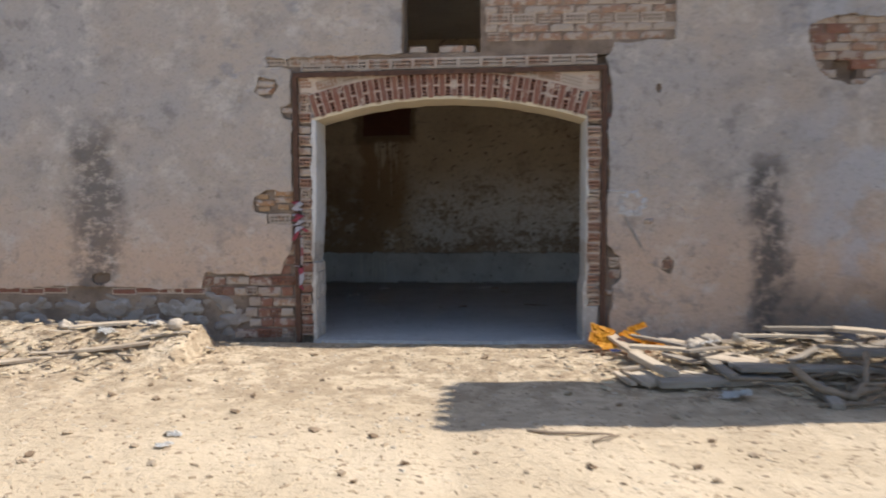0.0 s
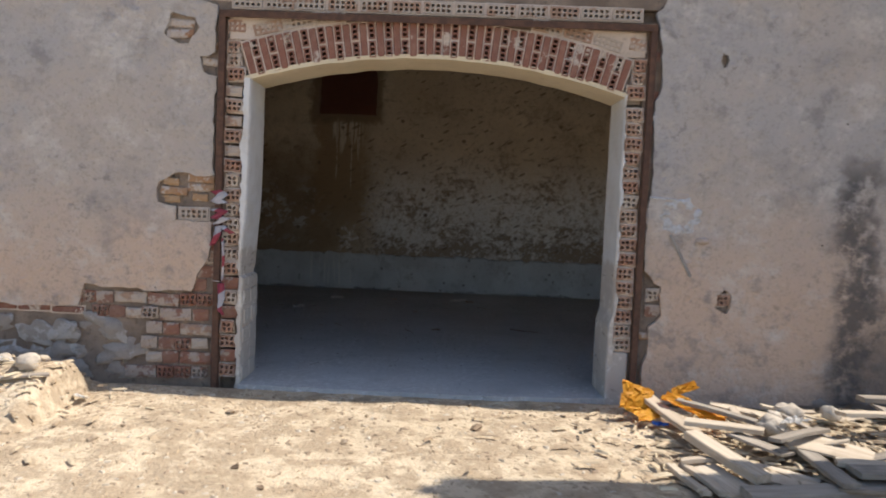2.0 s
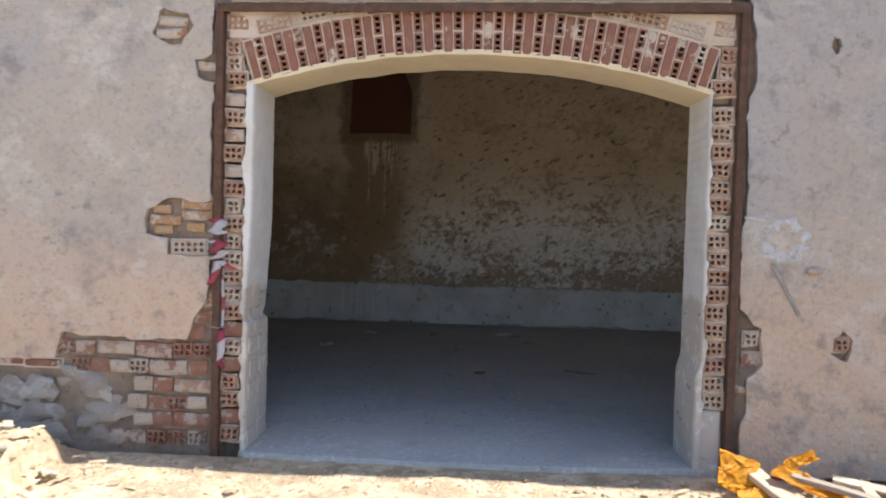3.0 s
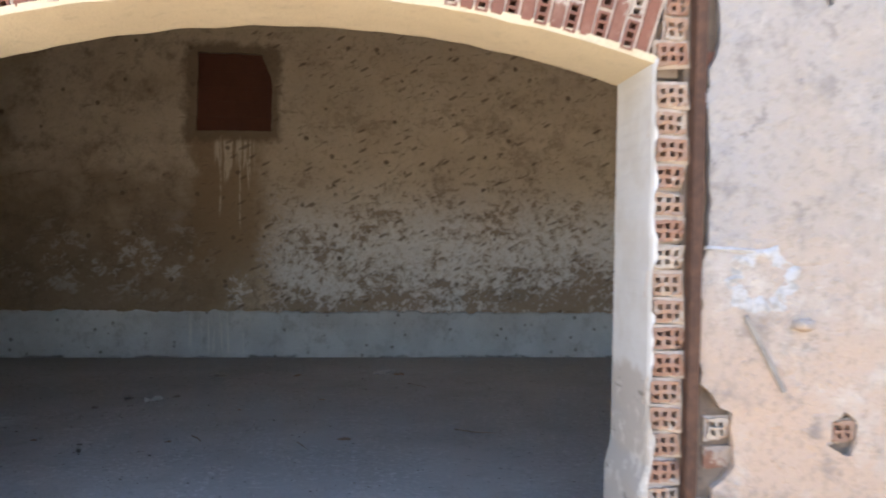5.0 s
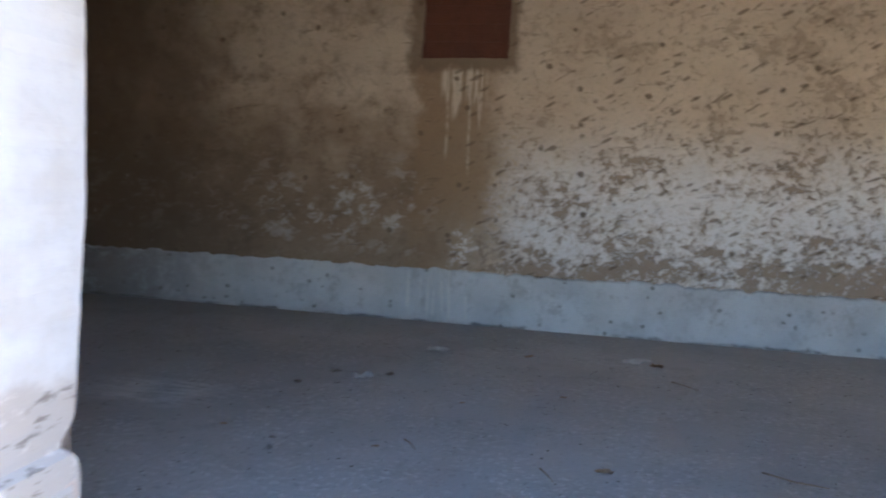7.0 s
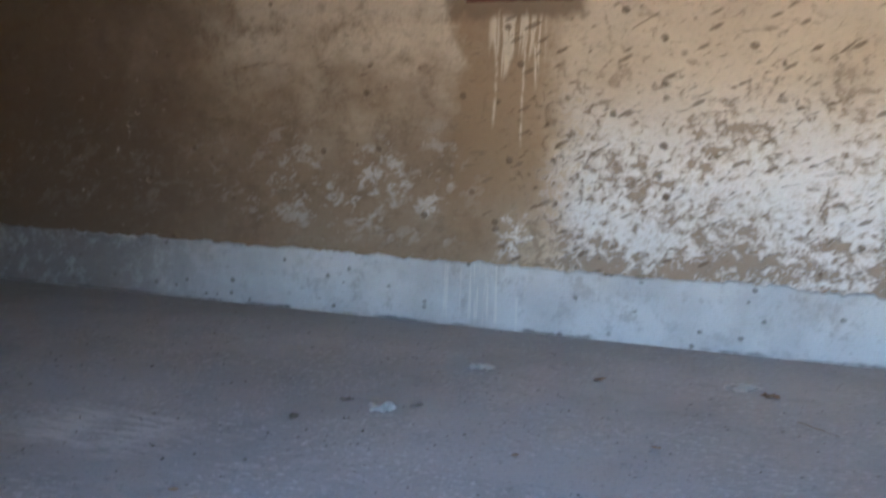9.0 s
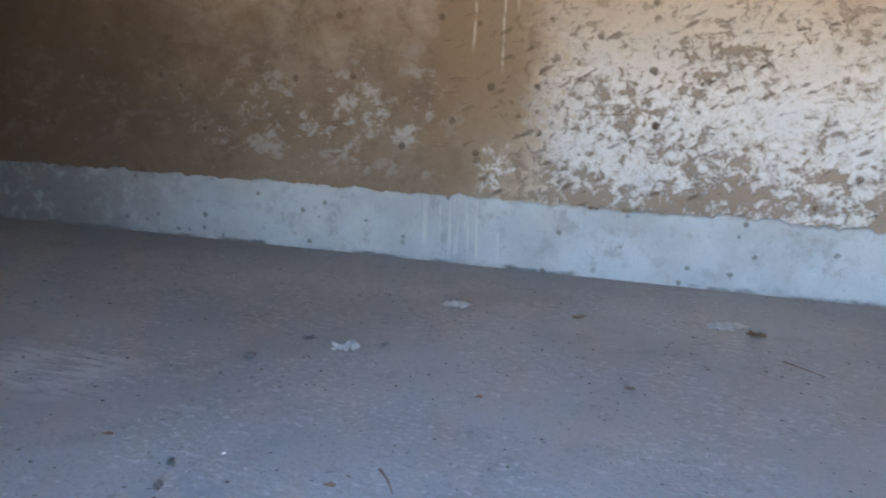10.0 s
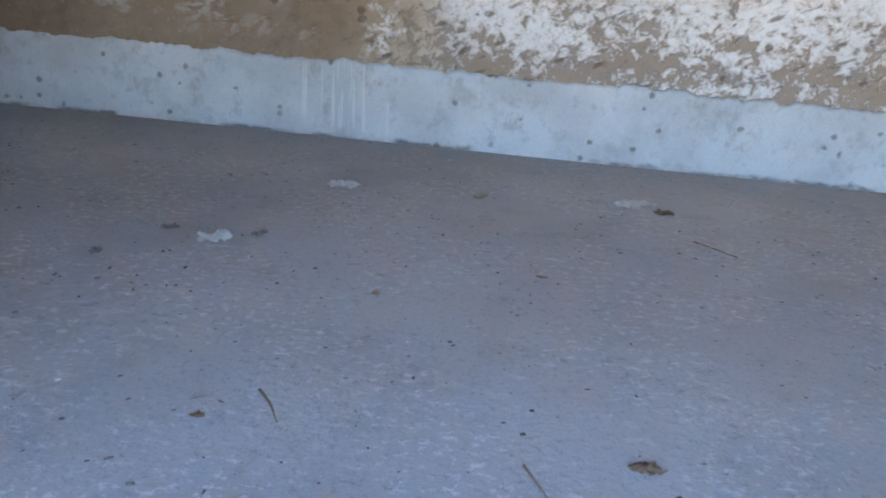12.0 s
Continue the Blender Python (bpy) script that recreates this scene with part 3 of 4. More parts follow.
gx, gy = axis(-5.6, 5.6, 0.05, 600), axis(0.6, 7.62, 0.05, 600)
verts = [(x, y, ground_height(x, y)) for y in gy for x in gx]
W_ = len(gx)
faces = [(j * W_ + i, j * W_ + i + 1, (j + 1) * W_ + i + 1, (j + 1) * W_ + i) for j in range(len(gy) - 1) for i in range(W_ - 1)]
me = bpy.data.meshes.new("ground")
me.from_pydata(verts, [], faces)
me.materials.append(M_GROUND)
me.polygons.foreach_set("use_smooth", [True] * len(me.polygons))
tagged(new("ground", me), "dry sandy trampled soil littered with chips", "ground", kind="structure")

# core of the facade, with the arched doorway and the upper opening
arc = [(R_IN * math.sin(a), C_Z + R_IN * math.cos(a)) for a in np.linspace(-0.310, 0.310, 33)]
core_loop = [(-9, -0.4), (-HALF - 0.02, -0.4)] + [(p[0] * (HALF + 0.02) / 1.345, p[1] + 0.02) for p in arc] + [(HALF + 0.02, -0.4), (9, -0.4), (9, TOP), (-9, TOP)]
fill_door_loop = [(FILL_DOOR[0], FILL_DOOR[2]), (FILL_DOOR[1], FILL_DOOR[2]), (FILL_DOOR[1], FILL_DOOR[3]), (FILL_DOOR[0], FILL_DOOR[3])]
win_loop = [(WIN[0], WIN[2]), (WIN[1], WIN[2]), (WIN[1], WIN[3]), (WIN[0], WIN[3])]
wall_front = part("wall_front", slab([core_loop, win_loop, fill_door_loop], BED, INNER), M_CORE)
tagged(wall_front, "thick old masonry wall with an arched doorway", "wall", kind="structure")

outer = [(4.684 * math.sin(a) * HALF / 1.345, C_Z + 4.684 * math.cos(a)) for a in np.linspace(-0.310, 0.310, 41)]
face_loop = [(-9, -0.4), (-1.488, -0.4), (-1.488, 2.2)] + outer + [(1.486, 2.2), (1.486, -0.4), (9, -0.4), (9, TOP), (-9, TOP)]
row_loop = [(-1.475, 2.69), (1.56, 2.725), (1.56, 2.815), (-1.475, 2.78)]
facing = part("wall_front_facing", slab([face_loop, win_loop, row_loop, fill_door_loop, dense([(3.68, 2.56), (3.92, 2.54), (3.93, 2.70), (3.72, 2.75)], 0.05, 0.02)], CORE, BED - 0.001), M_CORE)
tagged(facing, "bare mortar facing where the render is gone", "wall", kind="structure")
bm = box(bmesh.new(), 1.352, 1.4855, FRONT + 0.005, BED - 0.002, -0.2, 0.345, 0.01)
part("mortar_patch", bm, M_REVEAL, wall_front)

# render coat on it, broken away round the doorway
coat = [(-9, 0.49), (-4.7, 0.5), (-4.0, 0.535), (-3.4, 0.53), (-2.8, 0.50), (-2.52, 0.52), (-2.46, 0.68), (-1.98, 0.65), (-1.70, 0.66), (-1.66, 0.78),
        (-1.59, 0.88), (-1.565, 1.16), (-1.82, 1.17), (-1.83, 1.26), (-1.95, 1.29), (-1.96, 1.44), (-1.85, 1.50), (-1.57, 1.49), (-1.565, 2.20), (-1.67, 2.23),
        (-1.68, 2.32), (-1.58, 2.36), (-1.565, 2.70), (-1.80, 2.73), (-1.83, 2.81), (-0.46, 2.845), (-0.455, WIN[3] + 0.01), (0.335, WIN[3] + 0.01), (0.36, 3.52), (2.2, 3.45),
        (2.22, 2.94), (1.62, 2.92), (1.56, 2.78), (1.575, 2.69), (1.62, 2.33), (1.56, 2.06), (1.585, 1.66), (1.56, 1.32), (1.555, 0.95), (1.69, 0.83), (1.71, 0.62),
        (1.62, 0.55), (1.63, 0.42), (1.585, 0.23), (1.59, -0.02), (2.6, -0.02), (2.85, 0.03), (3.6, 0.05), (9, 0.05)]
rough_loop = dense(coat, 0.05, 0.022, False) + [Vector((9, TOP)), Vector((-9, TOP))]


def blob(cx, cz, rx, rz, n=14, seed=1.0):
    out = []
    for i in range(n):
        a = 2 * math.pi * i / n
        k = 1 + 0.3 * noise.noise(Vector((math.cos(a) * 1.5, math.sin(a) * 1.5, seed * 7)))
        out.append((cx + rx * k * math.cos(a), cz + rz * k * math.sin(a)))
    return dense(out, 0.025, 0.022)


holes = [[(FILL_DOOR[0] - 0.01, 0.10), (FILL_DOOR[1] + 0.01, 0.10), (FILL_DOOR[1] + 0.01, FILL_DOOR[3] + 0.01), (FILL_DOOR[0] - 0.01, FILL_DOOR[3] + 0.01)],
         blob(3.9, 2.86, 0.42, 0.36, 22, 1), blob(2.155, 0.75, 0.055, 0.085, 12, 2), blob(-1.82, 2.53, 0.12, 0.10, 16, 3),
         blob(2.05, 2.48, 0.035, 0.05, 10, 5), blob(-3.55, 0.62, 0.10, 0.07, 12, 6)]
plaster = part("wall_render_coat", slab([rough_loop] + holes, FRONT - 0.012, CORE - 0.002), M_PLASTER)
tagged(plaster, "stained grey-beige render flaking off the masonry", "wall", kind="structure")

# whitewashed linings of the doorway
for side in (-1, 1):
    bm = bmesh.new()
    rows = []
    zs = np.linspace(-0.05, 2.20, 120)
    for z in zs:
        e = 0.012 * noise.noise(Vector((z * 6, side, 0))) + 0.006 * noise.noise(Vector((z * 21, side, 4)))
        bite = 0.05 * math.exp(-((z - 0.79) / 0.035) ** 2) if side < 0 else 0.0
        wide = (0.020 if z < 0.77 else 0.0) if side < 0 else 0.028 * max(0, min(1, (0.62 - z) / 0.1))
        f = FRONT + 0.002 + abs(e)
        lean = 0.035 * max(0, min(1, (z - 0.8) / 0.6)) if side < 0 else 0.0
        lip = 0.012 + max(-0.004, 0.030 * noise.noise(Vector((z * 5, side, 9))) + 0.022 * noise.noise(Vector((z * 17, side, 2))))
        xin = HALF - wide - lean + e * 0.5
        b_ = INNER + 0.004 + e - bite
        rows.append([bm.verts.new((side * x, y, z)) for x, y in ((HALF + 0.004, f + 0.012), (HALF + lip, f - 0.010), (xin + 0.008, f - 0.006), (xin, f + 0.012), (xin, (f + b_) / 2), (xin, b_ - 0.015), (xin + 0.015 + bite * 0.5, b_), (HALF + 0.03, b_))])
    for a, b in zip(rows, rows[1:]):
        for i in range(len(a) - 1):
            bm.faces.new((a[i], a[i + 1], b[i + 1], b[i]))
    tagged(part("trim_reveal", bm, M_REVEAL), "whitewashed doorway jamb, bare and chipped low down", "trim", kind="structure")
bm = bmesh.new()
rows = []
for a in np.linspace(-0.3115, 0.3115, 70):
    e = 0.008 * noise.noise(Vector((a * 30, 3, 0)))
    rows.append([bm.verts.new(((r) * math.sin(a) * HALF / 1.345, y, C_Z + (r) * math.cos(a))) for r, y in ((R_IN + 0.03, FRONT + 0.004), (R_IN + e, FRONT + 0.004 + abs(e)), (R_IN + e, INNER), (R_IN + 0.03, INNER))])
for a, b in zip(rows, rows[1:]):
    for i in range(3):
        bm.faces.new((a[i], a[i + 1], b[i + 1], b[i]))
tagged(part("trim_soffit", bm, M_SOFFIT), "underside of the arch, cream with warm ground bounce", "trim", kind="structure")

# the room behind
XL, XR = -7.0, 8.4
nloop = dense([(-1.86, 2.70), (-0.985, 2.71), (-0.97, 3.30), (-1.10, 3.62), (-1.84, 3.62)], 0.06, 0.012)
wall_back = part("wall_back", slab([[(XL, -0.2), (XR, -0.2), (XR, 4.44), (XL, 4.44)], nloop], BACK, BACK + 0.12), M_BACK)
tagged(wall_back, "ochre limewashed wall flaking to white, scratched and damp, left end painted dim", "wall", kind="structure")
bm = box(bmesh.new(), XL - 0.3, XR + 0.3, BACK + 0.19, BACK + 0.4, -0.2, 4.44)
tagged(part("wall_back_core", bm, M_CORE), "masonry behind the limewashed wall", "wall", kind="structure")
tagged(part("wall_left", box(bmesh.new(), XL - 0.3, XL, INNER, BACK + 0.19, -0.2, 4.44), M_BOUNCE_CUT), "unseen side wall, dark brown to cut bounce light", "wall", kind="structure")
tagged(part("wall_right", box(bmesh.new(), XR, XR + 0.3, INNER, BACK + 0.19, -0.2, 4.44), M_SIDE), "dim ochre side wall", "wall", kind="structure")
tagged(part("ceiling", box(bmesh.new(), XL - 0.3, XR + 0.3, INNER - 0.4, BACK + 0.4, 4.44, 4.58), M_CEIL), "plain dim ceiling", "ceiling", kind="structure")
# floor slab with an uneven front edge in the doorway
fl = [(XL, INNER - 0.004), (-HALF + 0.02, INNER - 0.004)] + [tuple(p) for p in dense([(-HALF + 0.02, 7.46), (-0.6, 7.43), (0.4, 7.42), (1.0, 7.46), (HALF - 0.02, 7.5)], 0.06, 0.02, False)] + [(HALF - 0.02, INNER - 0.004), (XR, INNER - 0.004), (XR, BACK), (XL, BACK)]
bm = bmesh.new()
vs = [bm.verts.new((p[0], p[1], 0.0)) for p in fl]
bmesh.ops.triangle_fill(bm, use_beauty=True, edges=[bm.edges.new((vs[i], vs[(i + 1) % len(vs)])) for i in range(len(vs))], normal=(0, 0, 1))
r = bmesh.ops.extrude_face_region(bm, geom=list(bm.faces))
bmesh.ops.translate(bm, verts=[v for v in r["geom"] if isinstance(v, bmesh.types.BMVert)], vec=(0, 0, -0.14))
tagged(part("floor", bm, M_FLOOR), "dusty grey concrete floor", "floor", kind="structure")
# cement skirting with a hand-cut upper edge
bm = bmesh.new()
rows = []
for x in np.linspace(XL, XR, 1100):
    z = 0.545 + 0.018 * noise.noise(Vector((x * 1.1, 0, 0))) + 0.030 * abs(noise.noise(Vector((x * 3.4, 2, 0)))) * 2 + 0.016 * noise.noise(Vector((x * 12, 5, 0))) + 0.012 * noise.noise(Vector((x * 29, 5, 3)))
    o = 0.003 * noise.noise(Vector((x * 5, 7, 1)))
    foot = 0.012 * max(0, noise.noise(Vector((x * 3.0, 1, 6))))
    rows.append([bm.verts.new((x, y, zz)) for y, zz in ((BACK - 0.024 - foot, -0.01), (BACK - 0.020 + o, 0.03), (BACK - 0.019 + o, z - 0.03), (BACK - 0.014, z - 0.004), (BACK + 0.002, z))])
for a, b in zip(rows, rows[1:]):
    for i in range(4):
        bm.faces.new((a[i], a[i + 1], b[i + 1], b[i]))
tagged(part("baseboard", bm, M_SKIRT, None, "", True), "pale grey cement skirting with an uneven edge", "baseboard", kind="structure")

# ---------------------------------------------------------------- laid bricks of the facade
for key in ("jamb", "jamb_b", "jamb_c"):
    BRICKS[key] = mesh_of("hollow_brick", chipped(hollow_brick(0.118, 0.082, 0.094, 3, 2, 0.09, 0.38)), M_HOLLOW)
BRICKS["bare_hollow"] = mesh_of("hollow_brick", chipped(hollow_brick(0.116, 0.086, 0.094, 3, 2, 0.09, 0.38, False), 0.006), M_WORN)
BRICKS["jamb2"] = mesh_of("hollow_brick", chipped(hollow_brick(0.085, 0.080, 0.094, 2, 2, 0.09, 0.38)), M_HOLLOW)
BRICKS["wide"] = mesh_of("hollow_brick", hollow_brick(0.205, 0.080, 0.08, 5, 2, 0.075, 0.40), M_DIRTY)
BRICKS["arch_hollow"] = mesh_of("hollow_brick", hollow_brick(0.048, 0.116, 0.094, 1, 3, 0.09, 0.28), M_BRICK)
BRICKS["arch_solid"] = mesh_of("brick", solid_brick(0.050, 0.248, 0.094), M_BRICK)
BRICKS["half_solid"] = mesh_of("brick", solid_brick(0.050, 0.121, 0.094), M_BRICK)
BRICKS["stretcher"] = mesh_of("brick", rough_brick(0.228, 0.088, 0.1), M_WORN)
BRICKS["header"] = mesh_of("brick", rough_brick(0.114, 0.086, 0.1), M_WORN)
BRICKS["dirty"] = mesh_of("brick", rough_brick(0.236, 0.074, 0.1), M_DIRTY)
BRICKS["dirty_header"] = mesh_of("brick", rough_brick(0.116, 0.074, 0.1), M_DIRTY)
BRICKS["ochre"] = mesh_of("brick", rough_brick(0.19, 0.058, 0.1), M_OCHRE)
BRICKS["ochre_short"] = mesh_of("brick", rough_brick(0.11, 0.052, 0.1), M_OCHRE)
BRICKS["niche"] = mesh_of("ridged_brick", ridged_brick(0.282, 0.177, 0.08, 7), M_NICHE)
BRICKS["block"] = mesh_of("block", solid_brick(0.19, 0.115, 0.04, 0.012), M_REVEAL)
BRICKS["tile_row"] = mesh_of("brick", solid_brick(0.23, 0.045, 0.09, 0.006), M_BRICK)


FACE = FRONT + 0.004
# jambs: hollow brick ends in courses
z, i = 0.40, 0
while z < 2.16:
    lay(rng.choice(("jamb", "jamb_b", "jamb_c", "jamb_b")), wall_front, 1.430 + wob(0.007), FACE + wob(0.006), z, wob(2.2), wob(2))
    z += 0.104
z, i = 0.06, 0
for kind in ("jamb", "header", "jamb", "jamb2", "header", "jamb", "header", "jamb", "jamb", "jamb", "jamb", "jamb2", "jamb", "jamb2", "jamb", "dirty_header", "jamb", "dirty_header", "jamb", "dirty_header"):
    kind = rng.choice(("jamb", "jamb_b", "jamb_c")) if kind == "jamb" else kind
    lay(kind, wall_front, -1.434 + wob(0.008), FACE + 0.003 + wob(0.007), z + 0.03, wob(3), wob(2))
    z += 0.106
# arch ring: solid bricks on edge between pairs of hollow ends
N = 47
for i in range(N):
    a = -0.302 + 0.604 * (i + 0.5) / N
    deg = math.degrees(a)
    put_at = lambda r: (r * math.sin(a) * HALF / 1.345, C_Z + r * math.cos(a))
    if i % 2 == 0:
        if rng.random() < 0.10:
            for r in (R_IN + 0.072, R_IN + 0.202):
                x, z = put_at(r)
                lay("half_solid", wall_front, x, FACE + wob(0.004), z, deg + wob(1))
        else:
            x, z = put_at(R_IN + 0.138)
            lay("arch_solid", wall_front, x, FACE + wob(0.004), z, deg + wob(0.8))
    else:
        for r in (R_IN + 0.072, R_IN + 0.203):
            x, z = put_at(r)
            lay("arch_hollow", wall_front, x, FACE + wob(0.004), z, deg + wob(1.2))
# filling between the arch and the iron lintel, and the course over it
for sgn in (-1, 1):
    for a in (0.165, 0.212, 0.259):
        r = R_OUT + 0.065
        lay("wide", wall_front, sgn * r * math.sin(a), FACE + 0.004, C_Z + r * math.cos(a), sgn * math.degrees(a))
    bm = box(bmesh.new(), *sorted((sgn * 1.362, sgn * 1.487)), BED - 0.008, BED - 0.001, 2.15, 2.46)
    part("mortar_patch", bm, M_MORTAR, wall_front)
    bm = box(bmesh.new(), *sorted((sgn * 1.05, sgn * 1.487)), CORE - 0.008, CORE + 0.02, 2.47, 2.655, 0.006)
    part("mortar_patch", bm, M_MORTAR, wall_front)
    for x, z, kind in ((1.432, 2.225, "jamb_b"), (1.446, 2.32, "jamb2"), (1.452, 2.415, "jamb2"), (1.43, 2.565, "jamb_c")):
        lay(kind, wall_front, sgn * x, FACE + 0.007, z, sgn * wob(3))
for i in range(13):
    x = -1.36 + i * 0.225
    lay("wide", wall_front, x, FACE + wob(0.003), 2.735 + (x + 1.4) * 0.012, wob(1))
for i in range(4):
    lay("wide", wall_front, -1.72 + i * 0.24, FACE + 0.008, 2.79 + wob(0.006), wob(2))
# broken-out corner low beside the doorway
for row in range(6):
    z = 0.055 + row * 0.107
    x = -1.545 - (0.0 if row % 2 else 0.03)
    end = (-2.0, -2.02, -2.0, -1.98, -2.42, -2.45)[row]
    k = 0
    while x > end:
        kind = rng.choice(("stretcher", "header", "header", "dirty_header", "bare_hollow", "bare_hollow", "dirty"))
        w = 0.24 if kind in ("stretcher", "dirty") else 0.122
        lay(kind, wall_front, x - w / 2, FACE + rng.uniform(-0.012, 0.008), z + wob(0.005), wob(2.5), wob(1.5))
        x -= w
for x, z, kind in ((-1.66, 0.70, "header"), (-1.61, 0.80, "header"), (-1.60, 0.90, "jamb2"), (-1.60, 1.00, "header")):
    lay(kind, wall_front, x, FACE + 0.008, z, wob(3))
# whitewashed blocks bare at the foot of one jamb
for row in range(5):
    for col in range(2):
        y = 7.60 + col * 0.20 + (0.025 if row % 2 else 0.0)
        lay("block", wall_front, -1.330 + wob(0.003), y + 0.02, 0.07 + row * 0.138 + wob(0.005), wob(2), 90 + wob(1.5), "block")
# small broken patches
for x, z, kind in ((-1.66, 1.47, "ochre"), (-1.87, 1.44, "ochre_short"), (-1.66, 1.405, "ochre"), (-1.85, 1.375, "ochre"), (-1.86, 1.315, "ochre_short"), (-1.66, 1.335, "ochre_short"),
                   (-1.70, 1.215, "wide"), (-1.83, 2.565, "ochre"), (-1.83, 2.49, "ochre"), (-1.615, 2.30, "ochre_short"), (-1.62, 2.42, "ochre_short"),
                   (1.64, 0.775, "jamb2"), (1.645, 0.66, "header"), (1.60, 0.47, "ochre_short"), (2.155, 0.76, "jamb2")):
    lay(kind, wall_front, x, FACE + rng.uniform(-0.010, 0.006), z, wob(5), wob(3))
for sgn, zs in ((1, (2.48, 2.2, 1.95, 1.72)),):
    for z in zs:
        lay("header", wall_front, 1.575, FACE + 0.014, z, wob(4))
# laid brick showing where the coat is gone beside the upper opening
row, z = 0, 2.995
while z < 3.46:
    x = 0.37 + (0.12 if row % 2 else 0.0)
    if row % 2:
        lay("dirty_header", wall_front, 0.425, FACE + 0.01, z)
    while x < 2.05:
        kind = "wide" if row == 2 or rng.random() < 0.12 else "dirty"
        lay(kind, wall_front, x + 0.125, FACE + 0.010 + wob(0.003), z, wob(0.7))
        x += 0.25
    z, row = z + 0.086, row + 1
for row in range(9):
    for col in range(4):
        x, z = 3.50 + col * 0.25 + (0.12 if row % 2 else 0), 2.51 + row * 0.086
        if ((x - 3.9) / 0.5) ** 2 + ((z - 2.86) / 0.44) ** 2 < 1 and not (3.62 < x < 3.95 and z < 2.72):
            lay("dirty" if rng.random() < 0.8 else "stretcher", wall_front, x, FACE + 0.010 + wob(0.004), z, wob(1.5))
# thin red course and whitewashed rubble along the foot of the wall
for lo, hi in ((-5.4, -4.0), (-3.45, -2.55)):
    x = lo
    while x < hi:
        lay("tile_row", wall_front, x + 0.12, FACE + 0.006 + wob(0.005), 0.485 + wob(0.008), wob(1.5))
        x += 0.245
STONES = [mesh_of("stone", lump(0.17, 0.8, 0.6, k, 3), M_STONE, True) for k in range(5)]
for lo, hi, zmax in ((-5.6, -2.05, 0.40), (2.55, 4.9, 0.14)):
    x = lo
    while x < hi:
        for z in np.arange(0.04, zmax + 0.01, 0.14):
            ob = new("stone", rng.choice(STONES))
            ob.parent = wall_front
            k = rng.uniform(0.75, 1.1)
            ob.matrix_basis = pose(x + wob(0.05), FRONT + (0.072 if x < 0 else 0.070) + wob(0.010), z + wob(0.03), wob(12), wob(20), wob(15)) @ Matrix.Diagonal((1.2 * k, 0.40 * k, 0.78 * k, 1))
        x += rng.uniform(0.17, 0.25)
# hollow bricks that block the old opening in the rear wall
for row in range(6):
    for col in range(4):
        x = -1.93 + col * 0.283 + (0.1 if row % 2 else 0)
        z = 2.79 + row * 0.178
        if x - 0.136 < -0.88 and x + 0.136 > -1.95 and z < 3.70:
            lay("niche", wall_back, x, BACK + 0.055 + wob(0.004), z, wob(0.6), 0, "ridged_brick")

# ---------------------------------------------------------------- things by the doorway
def thing(name, label, category, group="", at=None):
    e = new(name)
    if at:
        e.matrix_basis = at
    return tagged(e, label, category, group)


fr = thing("iron_door_frame", "rusted angle-iron frame set round the arched doorway", "frame")
for x, lean in ((-1.520, -0.004), (1.525, 0.004)):
    bm = box(bmesh.new(), x - 0.022, x + 0.022, FRONT - 0.036, FRONT - 0.028, -0.06, 2.66, 0.002)
    s_ = -1 if x < 0 else 1
    box(bm, x - s_ * 0.018 - 0.004, x - s_ * 0.018 + 0.004, FRONT - 0.028, FRONT + 0.03, -0.06, 2.66, 0.002)
    for v in bm.verts:
        v.co.x += lean * (v.co.z - 1.3)
    part("post", bm, M_RUST, fr)
bm = box(bmesh.new(), -1.54, 1.55, FRONT - 0.040, FRONT - 0.030, -0.024, 0.024, 0.002)
box(bm, -1.54, 1.55, FRONT - 0.030, FRONT + 0.03, 0.014, 0.022, 0.002)
for v in bm.verts:
    v.co.z += 2.655 + 0.012 * v.co.x
part("lintel", bm, M_RUST, fr)


def ribbon(points, width, material, name, parent, twist=0.0):
    """A limp strip through the points given, of real thickness."""
    bm = bmesh.new()
    rows = []
    pts = [Vector(p) for p in points]
    for i in range(len(pts) * 4 - 3):
        a, f = divmod(i, 4)
        p = pts[a].lerp(pts[min(a + 1, len(pts) - 1)], f / 4)
        ang = twist * i + 0.5 * noise.noise(p * 9)
        side = Vector((math.cos(ang), math.sin(ang) * 0.6, 0.15)) * width / 2
        p = p + Vector((0, 0.006 * noise.noise(p * 25), 0))
        rows.append([bm.verts.new(p - side), bm.verts.new(p + Vector((0, -0.006, 0))), bm.verts.new(p + side)])
    for a, b in zip(rows, rows[1:]):
        for k in range(2):
            bm.faces.new((a[k], a[k + 1], b[k + 1], b[k]))
    bmesh.ops.solidify(bm, geom=list(bm.faces), thickness=0.0015)
    return part(name, bm, material, parent, "", True)


tp = thing("barrier_tape", "torn red and white barrier tape tied to the post", "tape")
Y = FRONT - 0.042
ribbon(((-1.537, Y, 1.39), (-1.482, Y - 0.012, 1.36), (-1.527, Y - 0.01, 1.32), (-1.472, Y - 0.012, 1.30)), 0.085, M_TAPE, "wrap", tp)
ribbon(((-1.542, Y, 1.26), (-1.472, Y - 0.01, 1.24), (-1.532, Y - 0.012, 1.20), (-1.462, Y - 0.01, 1.19), (-1.532, Y, 1.15)), 0.08, M_TAPE, "wrap", tp)
ribbon(((-1.502, Y - 0.01, 1.14), (-1.512, Y - 0.02, 1.07), (-1.547, Y - 0.015, 1.0)), 0.05, M_TAPE, "tail", tp, 0.1)
